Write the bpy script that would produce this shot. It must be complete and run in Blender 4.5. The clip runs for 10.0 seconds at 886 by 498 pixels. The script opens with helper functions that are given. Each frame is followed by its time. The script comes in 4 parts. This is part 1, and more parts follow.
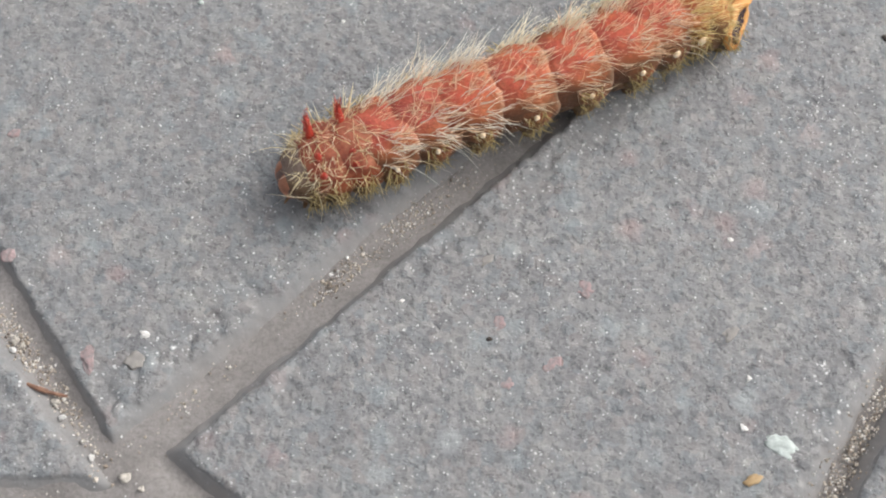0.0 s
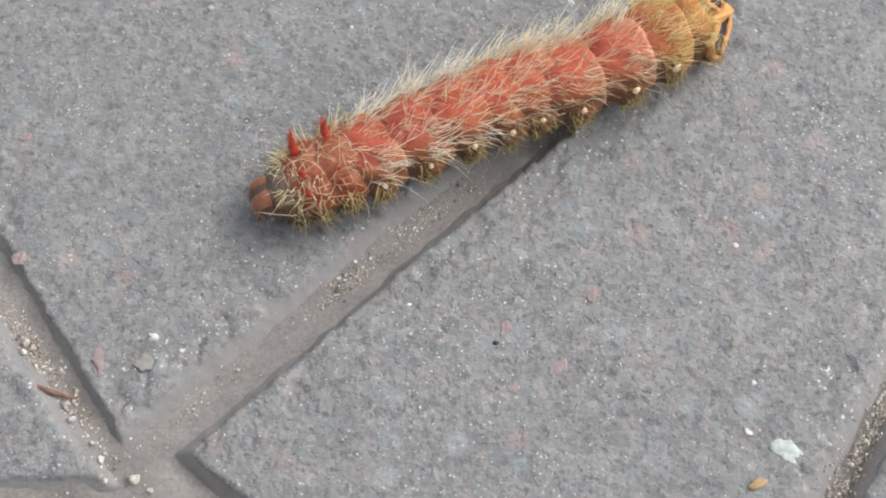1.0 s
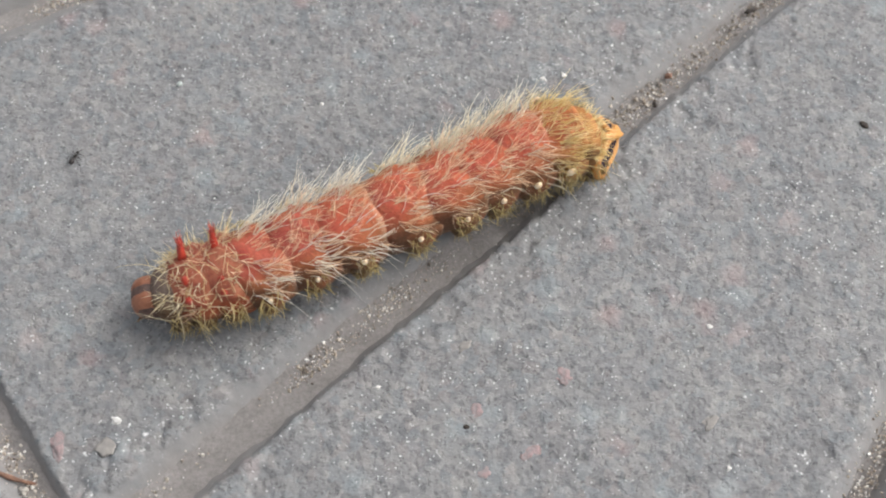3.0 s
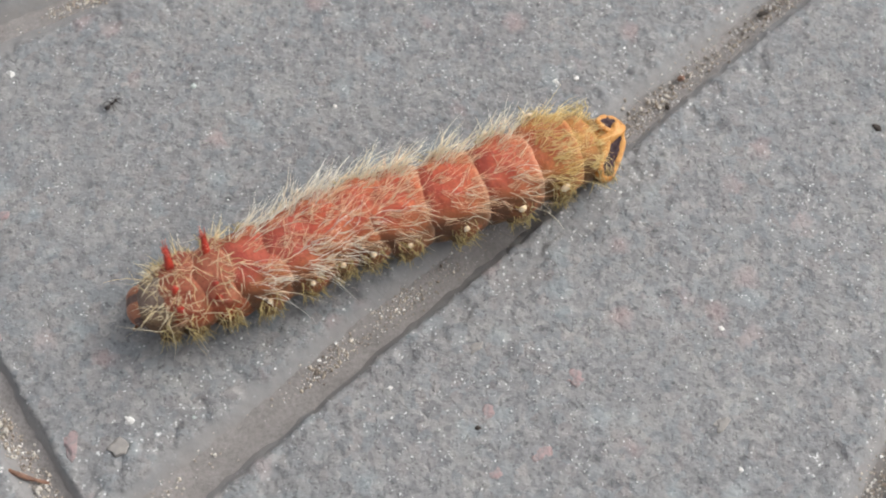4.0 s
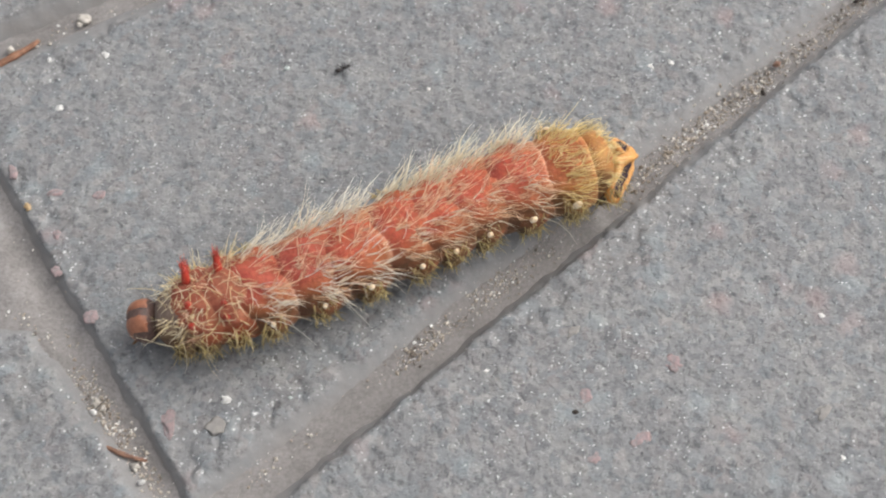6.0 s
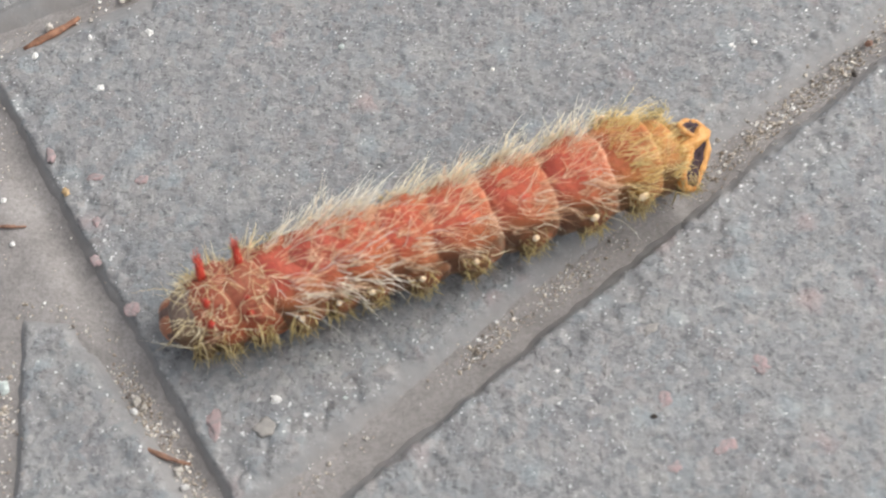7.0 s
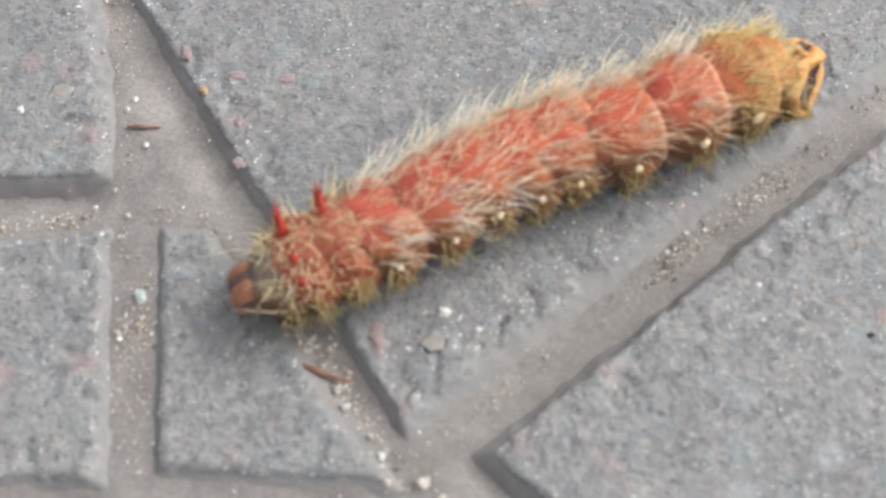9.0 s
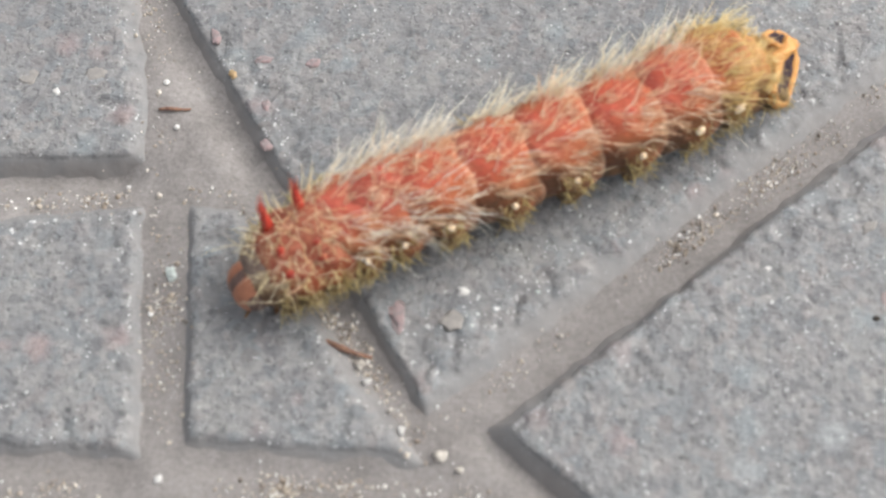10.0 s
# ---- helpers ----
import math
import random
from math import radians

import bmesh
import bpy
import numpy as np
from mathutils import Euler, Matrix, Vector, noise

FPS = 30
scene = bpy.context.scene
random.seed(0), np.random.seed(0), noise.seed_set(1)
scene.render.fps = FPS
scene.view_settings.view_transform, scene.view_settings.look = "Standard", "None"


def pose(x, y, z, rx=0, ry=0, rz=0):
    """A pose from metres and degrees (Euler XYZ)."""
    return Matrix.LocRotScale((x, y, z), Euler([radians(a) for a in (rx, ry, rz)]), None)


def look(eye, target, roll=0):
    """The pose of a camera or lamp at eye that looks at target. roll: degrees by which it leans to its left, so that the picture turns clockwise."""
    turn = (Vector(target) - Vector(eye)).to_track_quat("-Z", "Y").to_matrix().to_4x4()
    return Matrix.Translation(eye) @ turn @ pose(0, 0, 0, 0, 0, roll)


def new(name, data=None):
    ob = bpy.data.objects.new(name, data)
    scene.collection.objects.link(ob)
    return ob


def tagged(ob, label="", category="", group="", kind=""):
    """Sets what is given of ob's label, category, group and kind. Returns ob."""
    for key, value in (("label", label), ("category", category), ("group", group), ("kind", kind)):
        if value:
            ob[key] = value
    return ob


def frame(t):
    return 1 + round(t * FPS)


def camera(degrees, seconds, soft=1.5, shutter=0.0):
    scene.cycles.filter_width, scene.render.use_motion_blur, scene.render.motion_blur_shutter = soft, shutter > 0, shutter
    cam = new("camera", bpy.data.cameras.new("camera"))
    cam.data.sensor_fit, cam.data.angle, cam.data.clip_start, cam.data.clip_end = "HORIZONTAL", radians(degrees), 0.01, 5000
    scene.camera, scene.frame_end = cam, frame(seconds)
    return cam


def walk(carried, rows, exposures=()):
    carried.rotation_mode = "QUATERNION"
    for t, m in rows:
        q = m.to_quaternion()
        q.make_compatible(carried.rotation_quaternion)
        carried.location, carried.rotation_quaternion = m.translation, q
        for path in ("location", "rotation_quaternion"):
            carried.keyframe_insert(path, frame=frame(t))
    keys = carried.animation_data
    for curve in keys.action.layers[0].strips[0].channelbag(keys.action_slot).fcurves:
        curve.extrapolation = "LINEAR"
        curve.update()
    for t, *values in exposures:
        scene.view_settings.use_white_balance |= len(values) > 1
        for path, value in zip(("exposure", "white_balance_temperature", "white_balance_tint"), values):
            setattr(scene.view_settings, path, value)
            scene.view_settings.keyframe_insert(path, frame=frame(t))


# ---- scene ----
PATH = [
    (0, pose(0.00216, -0.11501, 0.19711, 21.314, -0.160, -0.840)),
    (0.5, pose(0.00247, -0.11576, 0.19771, 21.547, 0.142, -0.611)),
    (1, pose(0.00187, -0.11554, 0.19863, 21.494, -0.010, -0.574)),
    (1.5, pose(0.00206, -0.11626, 0.19776, 21.688, 0.052, -0.475)),
    (2, pose(0.00235, -0.11383, 0.19759, 22.547, -0.341, -0.620)),
    (2.5, pose(0.00380, -0.11037, 0.19709, 23.521, -1.191, -1.011)),
    (3.8, pose(0.00244, -0.11202, 0.19692, 24.386, -0.365, -0.447)),
    (4, pose(0.00364, -0.11200, 0.19705, 24.407, -0.397, -0.466)),
    (4.5, pose(0.00092, -0.11201, 0.19611, 24.338, 0.027, -0.086)),
    (5, pose(-0.00000, -0.11200, 0.19600, 24.403, 0.018, 0.000)),
    (5.5, pose(-0.00209, -0.11331, 0.19550, 24.510, 0.238, 0.244)),
    (6, pose(-0.00641, -0.11457, 0.19474, 24.536, 0.767, 0.749)),
    (6.2, pose(-0.00741, -0.11597, 0.19408, 24.791, 0.953, 1.018)),
    (7.3, pose(-0.01594, -0.10948, 0.16887, 24.903, 2.219, 1.834)),
    (7.5, pose(-0.02000, -0.11247, 0.16278, 26.218, 1.662, 1.347)),
    (8, pose(-0.02270, -0.11245, 0.16250, 26.169, 1.761, 1.523)),
    (8.5, pose(-0.02970, -0.11665, 0.15796, 26.451, 1.601, 1.828)),
    (9, pose(-0.03463, -0.11913, 0.15595, 26.144, 2.376, 2.792)),
    (9.5, pose(-0.03614, -0.12006, 0.15627, 25.259, 2.579, 3.046)),
    (10, pose(-0.03355, -0.12014, 0.16214, 24.800, 3.154, 3.751)),
]
cam = camera(38, 10.0, soft=2.0, shutter=0.4)
# the focus stays where it was set at the start; the lens comes closer later on
cam.data.dof.use_dof, cam.data.dof.focus_distance, cam.data.dof.aperture_fstop = True, 0.213, 20.0
walk(cam, PATH, [(0, 0.32), (2.0, 0.31), (4.0, 0.26), (6.2, 0.27), (7.3, 0.45), (8.0, 0.38), (8.5, 0.46), (9.0, 0.47), (10, 0.47)])

# ---- light: bright overcast sky, softly stronger from one side ----
world = bpy.data.worlds.new("overcast_sky")
scene.world = world
world.use_nodes = True
wn = world.node_tree
sky = wn.nodes.new("ShaderNodeTexSky")
sky.sky_type = "NISHITA"
sky.sun_disc = False
sky.sun_elevation = radians(43)
sky.sun_rotation = radians(65)
sky.air_density, sky.dust_density = 1.0, 4.0
grey = wn.nodes.new("ShaderNodeHueSaturation")
grey.inputs["Saturation"].default_value = 0.22
wn.links.new(sky.outputs[0], grey.inputs["Color"])
wn.links.new(grey.outputs[0], wn.nodes["Background"].inputs[0])
wn.nodes["Background"].inputs[1].default_value = 0.148
sun_data = bpy.data.lights.new("sun", "SUN")
sun_data.energy, sun_data.angle, sun_data.color = 1.25, radians(56), (1.0, 0.975, 0.94)
sun = new("sun", sun_data)
sun.matrix_world = look((0.41, 0.19, 0.42), (0, 0, 0))


# ---- materials ----
def material(name, rough=0.8):
    m = bpy.data.materials.new(name)
    m.use_nodes = True
    b = m.node_tree.nodes["Principled BSDF"]
    b.inputs["Roughness"].default_value = rough
    return m, m.node_tree, b


def node(tree, kind, **inputs):
    n = tree.nodes.new(kind)
    for key, value in inputs.items():
        n.inputs[key.replace("_", " ")].default_value = value
    return n


def ramp(tree, source, stops):
    r = tree.nodes.new("ShaderNodeValToRGB")
    while len(r.color_ramp.elements) < len(stops):
        r.color_ramp.elements.new(0.5)
    for e, (p, c) in zip(r.color_ramp.elements, stops):
        e.position = p
        e.color = (*c, 1) if len(c) == 3 else c
    tree.links.new(source, r.inputs[0])
    return r.outputs[0]


def mix(tree, factor, a, b, how="MIX"):
    m = tree.nodes.new("ShaderNodeMix")
    m.data_type, m.blend_type = "RGBA", how
    for socket, value in ((m.inputs[0], factor), (m.inputs[6], a), (m.inputs[7], b)):
        if isinstance(value, bpy.types.NodeSocket):
            tree.links.new(value, socket)
        elif isinstance(value, (int, float)):
            socket.default_value = value
        else:
            socket.default_value = (*value, 1)
    return m.outputs[2]


def coords(tree):
    return tree.nodes.new("ShaderNodeTexCoord").outputs["Object"]


def noise_tex(tree, where, scale, detail=4.0, rough=0.6):
    n = node(tree, "ShaderNodeTexNoise", Scale=scale, Detail=detail, Roughness=rough)
    tree.links.new(where, n.inputs["Vector"])
    return n.outputs["Fac"]


def cells(tree, where, scale, feature="F1"):
    v = node(tree, "ShaderNodeTexVoronoi", Scale=scale)
    v.feature = feature
    tree.links.new(where, v.inputs["Vector"])
    return v


def bump(tree, b, height, distance, strength=1.0):
    n = node(tree, "ShaderNodeBump", Distance=distance, Strength=strength)
    tree.links.new(height, n.inputs["Height"])
    tree.links.new(n.outputs[0], b.inputs["Normal"])


def step(tree, value, low, high):
    m = tree.nodes.new("ShaderNodeMapRange")
    m.inputs[1].default_value, m.inputs[2].default_value = low, high
    tree.links.new(value, m.inputs[0])
    return m.outputs[0]


def times(tree, a, b):
    m = tree.nodes.new("ShaderNodeMath")
    m.operation = "MULTIPLY"
    for socket, value in zip(m.inputs, (a, b)):
        if isinstance(value, bpy.types.NodeSocket):
            tree.links.new(value, socket)
        else:
            socket.default_value = value
    return m.outputs[0]


def add(tree, a, b):
    m = tree.nodes.new("ShaderNodeMath")
    m.operation = "ADD"
    tree.links.new(a, m.inputs[0])
    tree.links.new(b, m.inputs[1])
    return m.outputs[0]


def channel(tree, colour, which):
    s = tree.nodes.new("ShaderNodeSeparateColor")
    tree.links.new(colour, s.inputs[0])
    return s.outputs[which]


def warped(tree, where, scale, amount):
    """Coordinates pushed about by noise, so that cells lose their round outlines."""
    n = node(tree, "ShaderNodeTexNoise", Scale=scale, Detail=2.0)
    tree.links.new(where, n.inputs["Vector"])
    m = tree.nodes.new("ShaderNodeVectorMath")
    m.operation = "MULTIPLY_ADD"
    tree.links.new(n.outputs["Color"], m.inputs[0])
    m.inputs[1].default_value = (amount, amount, amount)
    tree.links.new(where, m.inputs[2])
    return m.outputs[0]


def concrete():
    """Grey pressed concrete with fine speckle, pinkish and pale aggregate and glinting grains."""
    m, t, b = material("grey_concrete", 0.65)
    b.inputs["Specular IOR Level"].default_value = 0.4
    p = coords(t)
    w = warped(t, p, 900, 0.0011)
    col = ramp(t, noise_tex(t, p, 70, 6, 0.6), [(0.30, (0.210, 0.211, 0.215)), (0.50, (0.238, 0.237, 0.238)), (0.70, (0.270, 0.266, 0.260))])
    col = mix(t, 0.22, col, ramp(t, noise_tex(t, w, 330, 4, 0.6), [(0.35, (0.44, 0.46, 0.49)), (0.5, (0.5, 0.5, 0.5)), (0.66, (0.56, 0.54, 0.53))]), "OVERLAY")
    fine = noise_tex(t, p, 1300, 3, 0.6)
    col = mix(t, 0.18, col, ramp(t, fine, [(0.30, (0.28, 0.28, 0.29)), (0.5, (0.5, 0.5, 0.5)), (0.70, (0.74, 0.735, 0.73))]), "OVERLAY")
    grit = cells(t, w, 900)
    col = mix(t, 0.58, col, ramp(t, channel(t, grit.outputs["Color"], 0), [(0.0, (0.30, 0.30, 0.32)), (0.25, (0.47, 0.47, 0.48)), (0.75, (0.53, 0.53, 0.52)), (1.0, (0.74, 0.72, 0.70))]), "OVERLAY")
    crumb = cells(t, warped(t, p, 700, 0.0016), 520)
    col = mix(t, 0.34, col, ramp(t, channel(t, crumb.outputs["Color"], 1), [(0.0, (0.30, 0.30, 0.31)), (0.3, (0.46, 0.46, 0.46)), (0.7, (0.52, 0.52, 0.51)), (1.0, (0.63, 0.62, 0.61))]), "OVERLAY")
    hue = channel(t, crumb.outputs["Color"], 2)
    col = mix(t, times(t, step(t, hue, 0.62, 0.80), 0.30), col, (0.200, 0.232, 0.250))
    col = mix(t, times(t, step(t, hue, 0.18, 0.06), 0.28), col, (0.290, 0.252, 0.240))
    # sharp-edged pits and pale flecks of half a millimetre, in drifts
    drift = noise_tex(t, p, 95, 3)
    pit = noise_tex(t, w, 760, 3, 0.55)
    col = mix(t, times(t, step(t, pit, 0.405, 0.355), 0.32), col, (0.112, 0.112, 0.117))
    speck = noise_tex(t, warped(t, p, 1800, 0.0006), 1500, 2, 0.5)
    col = mix(t, times(t, step(t, speck, 0.37, 0.32), 0.65), col, (0.085, 0.085, 0.088))
    fleck = noise_tex(t, warped(t, p, 1100, 0.0014), 880, 3, 0.55)
    col = mix(t, times(t, times(t, step(t, fleck, 0.585, 0.625), step(t, drift, 0.30, 0.62)), 0.34), col, (0.42, 0.42, 0.41))
    # reddish and bluish stones of a few millimetres
    stone = cells(t, warped(t, p, 420, 0.003), 190)
    blob = step(t, stone.outputs["Distance"], 0.50, 0.18)
    pick = channel(t, stone.outputs["Color"], 0)
    col = mix(t, times(t, times(t, blob, step(t, pick, 0.90, 0.92)), 0.34), col, (0.42, 0.28, 0.265))
    col = mix(t, times(t, times(t, blob, step(t, pick, 0.15, 0.12)), 0.30), col, (0.34, 0.40, 0.42))
    col = mix(t, times(t, times(t, blob, step(t, channel(t, stone.outputs["Color"], 1), 0.90, 0.93)), 0.24), col, (0.42, 0.41, 0.40))
    dots = cells(t, warped(t, p, 1200, 0.0012), 480)
    dark = times(t, step(t, dots.outputs["Distance"], 0.36, 0.12), step(t, channel(t, dots.outputs["Color"], 1), 0.075, 0.05))
    col = mix(t, times(t, dark, 0.6), col, (0.06, 0.06, 0.065))
    for size, least in ((1900, 0.885), (1400, 0.935), (1000, 0.972)):
        glint = cells(t, warped(t, p, 2600, 0.0007), size)
        white = times(t, step(t, glint.outputs["Distance"], 0.34, 0.16), step(t, channel(t, glint.outputs["Color"], 2), least, least + 0.004))
        col = mix(t, times(t, white, 0.85), col, (0.84, 0.84, 0.83))
    t.links.new(col, b.inputs["Base Color"])
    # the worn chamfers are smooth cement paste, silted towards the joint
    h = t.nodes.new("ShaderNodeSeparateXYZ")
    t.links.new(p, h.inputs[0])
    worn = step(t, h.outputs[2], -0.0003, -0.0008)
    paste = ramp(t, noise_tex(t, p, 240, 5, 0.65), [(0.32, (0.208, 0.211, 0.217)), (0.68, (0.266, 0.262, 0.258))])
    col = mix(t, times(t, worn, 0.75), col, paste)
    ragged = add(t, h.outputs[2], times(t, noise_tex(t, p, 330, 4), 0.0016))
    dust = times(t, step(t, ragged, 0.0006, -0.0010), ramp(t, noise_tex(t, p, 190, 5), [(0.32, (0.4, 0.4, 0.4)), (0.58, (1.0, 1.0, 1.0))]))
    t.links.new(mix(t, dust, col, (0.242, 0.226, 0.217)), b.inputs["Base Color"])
    # crumbly relief: rounded crumbs, finer grit and pits, all but gone on the chamfers
    lumps = cells(t, warped(t, p, 1400, 0.0007), 980, "SMOOTH_F1")
    relief = add(t, times(t, fine, 1.2), times(t, step(t, lumps.outputs["Distance"], 0.75, 0.1), 0.5))
    relief = add(t, relief, times(t, step(t, pit, 0.34, 0.46), 0.6))
    bump(t, b, times(t, relief, step(t, worn, 1.25, 0.0)), 0.00018, 1.0)
    return m


def silt():
    """Grey-brown dried mud and fine sand in the joints."""
    m, t, b = material("joint_silt", 0.95)
    p = coords(t)
    col = ramp(t, noise_tex(t, p, 130, 5), [(0.3, (0.204, 0.188, 0.179)), (0.55, (0.258, 0.239, 0.229)), (0.75, (0.315, 0.293, 0.281))])
    fine = noise_tex(t, p, 1500, 3, 0.7)
    col = mix(t, 0.5, col, ramp(t, fine, [(0.3, (0.3, 0.3, 0.3)), (0.7, (0.7, 0.7, 0.7))]), "OVERLAY")
    t.links.new(col, b.inputs["Base Color"])
    bump(t, b, fine, 0.0002, 0.7)
    return m


def grains_material():
    m, t, b = material("sand_grains", 0.45)
    g = t.nodes.new("ShaderNodeNewGeometry").outputs["Random Per Island"]
    col = ramp(t, g, [(0.0, (0.14, 0.115, 0.095)), (0.2, (0.30, 0.245, 0.195)), (0.45, (0.44, 0.375, 0.300)), (0.7, (0.56, 0.50, 0.425)), (0.86, (0.72, 0.68, 0.62)), (1.0, (0.90, 0.89, 0.86))])
    t.links.new(col, b.inputs["Base Color"])
    return m


def plain(name, colour, second, rough=0.6, scale=600, relief=0.0, sheen=0.0):
    m, t, b = material(name, rough)
    p = coords(t)
    n = noise_tex(t, p, scale, 4)
    t.links.new(ramp(t, n, [(0.3, colour), (0.7, second)]), b.inputs["Base Color"])
    if relief:
        bump(t, b, n, relief, 0.8)
    if sheen:
        b.inputs["Sheen Weight"].default_value = sheen
    return m


def skin(name, low, mid, high, edge, flank=((0.38, 0.122, 0.048), (0.175, 0.078, 0.036)), start=24, fold=0.5):
    """Soft segment skin: blotched pigment on the back, a rusty then brown band along the flank, a pale line along the
    hind edge, and crease shade painted on the front end.
    """
    m, t, b = material(name, 0.62)
    b.inputs["Specular IOR Level"].default_value = 0.35
    p = coords(t)
    col = ramp(t, noise_tex(t, p, 260, 5, 0.65), [(0.34, low), (0.5, mid), (0.67, high)])
    fine = noise_tex(t, p, 1900, 4, 0.7)
    x = t.nodes.new("ShaderNodeSeparateXYZ")
    t.links.new(p, x.inputs[0])
    col = mix(t, times(t, step(t, x.outputs[0], 0.0005, 0.0050), 0.40), col, (high[0], high[1] * 1.35, high[2] * 0.85))
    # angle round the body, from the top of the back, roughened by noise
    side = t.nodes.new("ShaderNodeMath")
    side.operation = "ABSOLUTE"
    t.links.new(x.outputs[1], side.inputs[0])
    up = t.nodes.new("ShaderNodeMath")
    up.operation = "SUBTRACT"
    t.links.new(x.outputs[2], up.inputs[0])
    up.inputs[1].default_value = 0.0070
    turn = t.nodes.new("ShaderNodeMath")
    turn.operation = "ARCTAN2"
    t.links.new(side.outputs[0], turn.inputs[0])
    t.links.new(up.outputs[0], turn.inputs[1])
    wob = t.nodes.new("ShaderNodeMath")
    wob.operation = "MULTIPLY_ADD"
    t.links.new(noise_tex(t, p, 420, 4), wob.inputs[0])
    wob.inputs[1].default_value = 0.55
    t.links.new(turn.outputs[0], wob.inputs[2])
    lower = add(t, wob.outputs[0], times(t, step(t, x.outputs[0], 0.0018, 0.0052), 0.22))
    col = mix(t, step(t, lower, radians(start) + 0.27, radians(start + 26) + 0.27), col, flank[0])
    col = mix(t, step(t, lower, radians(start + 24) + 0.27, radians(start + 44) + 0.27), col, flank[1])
    col = mix(t, times(t, times(t, step(t, lower, radians(start + 30) + 0.27, radians(start + 44) + 0.27), step(t, noise_tex(t, p, 700, 4, 0.7), 0.45, 0.62)), 0.6), col, flank[0])
    # front end painted darker for the shade in the crease between segments
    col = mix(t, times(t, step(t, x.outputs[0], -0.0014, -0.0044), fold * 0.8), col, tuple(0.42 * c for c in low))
    # the dark gap between segments on the flank, also put into the colour
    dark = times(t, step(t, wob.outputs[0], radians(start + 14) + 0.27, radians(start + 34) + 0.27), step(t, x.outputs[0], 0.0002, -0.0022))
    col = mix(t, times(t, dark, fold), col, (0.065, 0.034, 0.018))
    col = mix(t, 0.55, col, ramp(t, fine, [(0.3, (0.24, 0.24, 0.24)), (0.7, (0.74, 0.74, 0.74))]), "OVERLAY")
    line = times(t, step(t, x.outputs[0], 0.0040, 0.0046), step(t, x.outputs[0], 0.0052, 0.0049))
    col = mix(t, times(t, line, 0.24), col, edge)
    t.links.new(col, b.inputs["Base Color"])
    b.inputs["Subsurface Weight"].default_value = 0.12
    b.inputs["Subsurface Radius"].default_value = (0.002, 0.0006, 0.0004)
    b.inputs["Subsurface Scale"].default_value = 0.5
    bump(t, b, noise_tex(t, p, 900, 4, 0.7), 0.0003, 0.9)
    return m


def hair_material(name, root, tip, glow=0.25):
    m, t, b = material(name, 0.45)
    g = t.nodes.new("ShaderNodeNewGeometry").outputs["Random Per Island"]
    t.links.new(ramp(t, g, [(0.0, root), (1.0, tip)]), b.inputs["Base Color"])
    b.inputs["Sheen Weight"].default_value = glow
    # light passes through the thin hairs
    through_hair = t.nodes.new("ShaderNodeBsdfTranslucent")
    t.links.new(b.inputs["Base Color"].links[0].from_socket, through_hair.inputs[0])
    both = t.nodes.new("ShaderNodeMixShader")
    both.inputs[0].default_value = 0.12
    t.links.new(b.outputs[0], both.inputs[1])
    t.links.new(through_hair.outputs[0], both.inputs[2])
    t.links.new(both.outputs[0], t.nodes["Material Output"].inputs[0])
    return m


CONCRETE, SILT, GRAINS = concrete(), silt(), grains_material()
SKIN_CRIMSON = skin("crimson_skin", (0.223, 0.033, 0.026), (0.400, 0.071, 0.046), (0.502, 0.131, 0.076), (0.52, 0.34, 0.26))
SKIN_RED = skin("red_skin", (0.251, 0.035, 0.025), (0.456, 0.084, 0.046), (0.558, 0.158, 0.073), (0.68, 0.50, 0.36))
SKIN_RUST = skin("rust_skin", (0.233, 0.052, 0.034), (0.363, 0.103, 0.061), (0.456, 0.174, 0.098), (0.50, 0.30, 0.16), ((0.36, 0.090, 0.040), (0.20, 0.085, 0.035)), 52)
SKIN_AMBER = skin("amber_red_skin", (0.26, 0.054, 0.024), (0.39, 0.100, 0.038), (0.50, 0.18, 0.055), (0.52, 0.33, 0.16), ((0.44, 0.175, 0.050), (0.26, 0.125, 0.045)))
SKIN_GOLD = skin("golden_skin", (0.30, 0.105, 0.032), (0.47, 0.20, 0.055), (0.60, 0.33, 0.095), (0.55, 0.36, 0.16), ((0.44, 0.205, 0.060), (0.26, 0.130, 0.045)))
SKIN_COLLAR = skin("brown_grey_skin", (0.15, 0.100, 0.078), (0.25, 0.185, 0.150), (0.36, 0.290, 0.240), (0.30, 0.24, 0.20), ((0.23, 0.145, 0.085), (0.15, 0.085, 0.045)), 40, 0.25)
SKIN_FLANK = plain("brown_flank_skin", (0.050, 0.026, 0.012), (0.24, 0.115, 0.045), 0.5, 420, 0.0004)
SKIN_OLIVE = plain("olive_brown_skin", (0.050, 0.030, 0.012), (0.21, 0.115, 0.040), 0.45, 420, 0.0004)
HEAD_DARK = plain("dark_brown_capsule", (0.055, 0.032, 0.027), (0.17, 0.098, 0.078), 0.5, 700, 0.0001)
HEAD_ORANGE = plain("orange_brown_capsule", (0.22, 0.080, 0.042), (0.46, 0.19, 0.105), 0.45, 500, 0.0003)
PLATE_BLACK = plain("black_purple_plate", (0.018, 0.012, 0.014), (0.095, 0.062, 0.068), 0.85, 900, 0.0004)
PLATE_BLACK.node_tree.nodes["Principled BSDF"].inputs["Specular IOR Level"].default_value = 0.15
PLATE_ORANGE = plain("orange_rim", (0.50, 0.20, 0.045), (0.72, 0.38, 0.11), 0.5, 800, 0.0002)
SPOT_WHITE = plain("cream_spot", (0.90, 0.66, 0.40), (0.95, 0.86, 0.68), 0.35, 900)
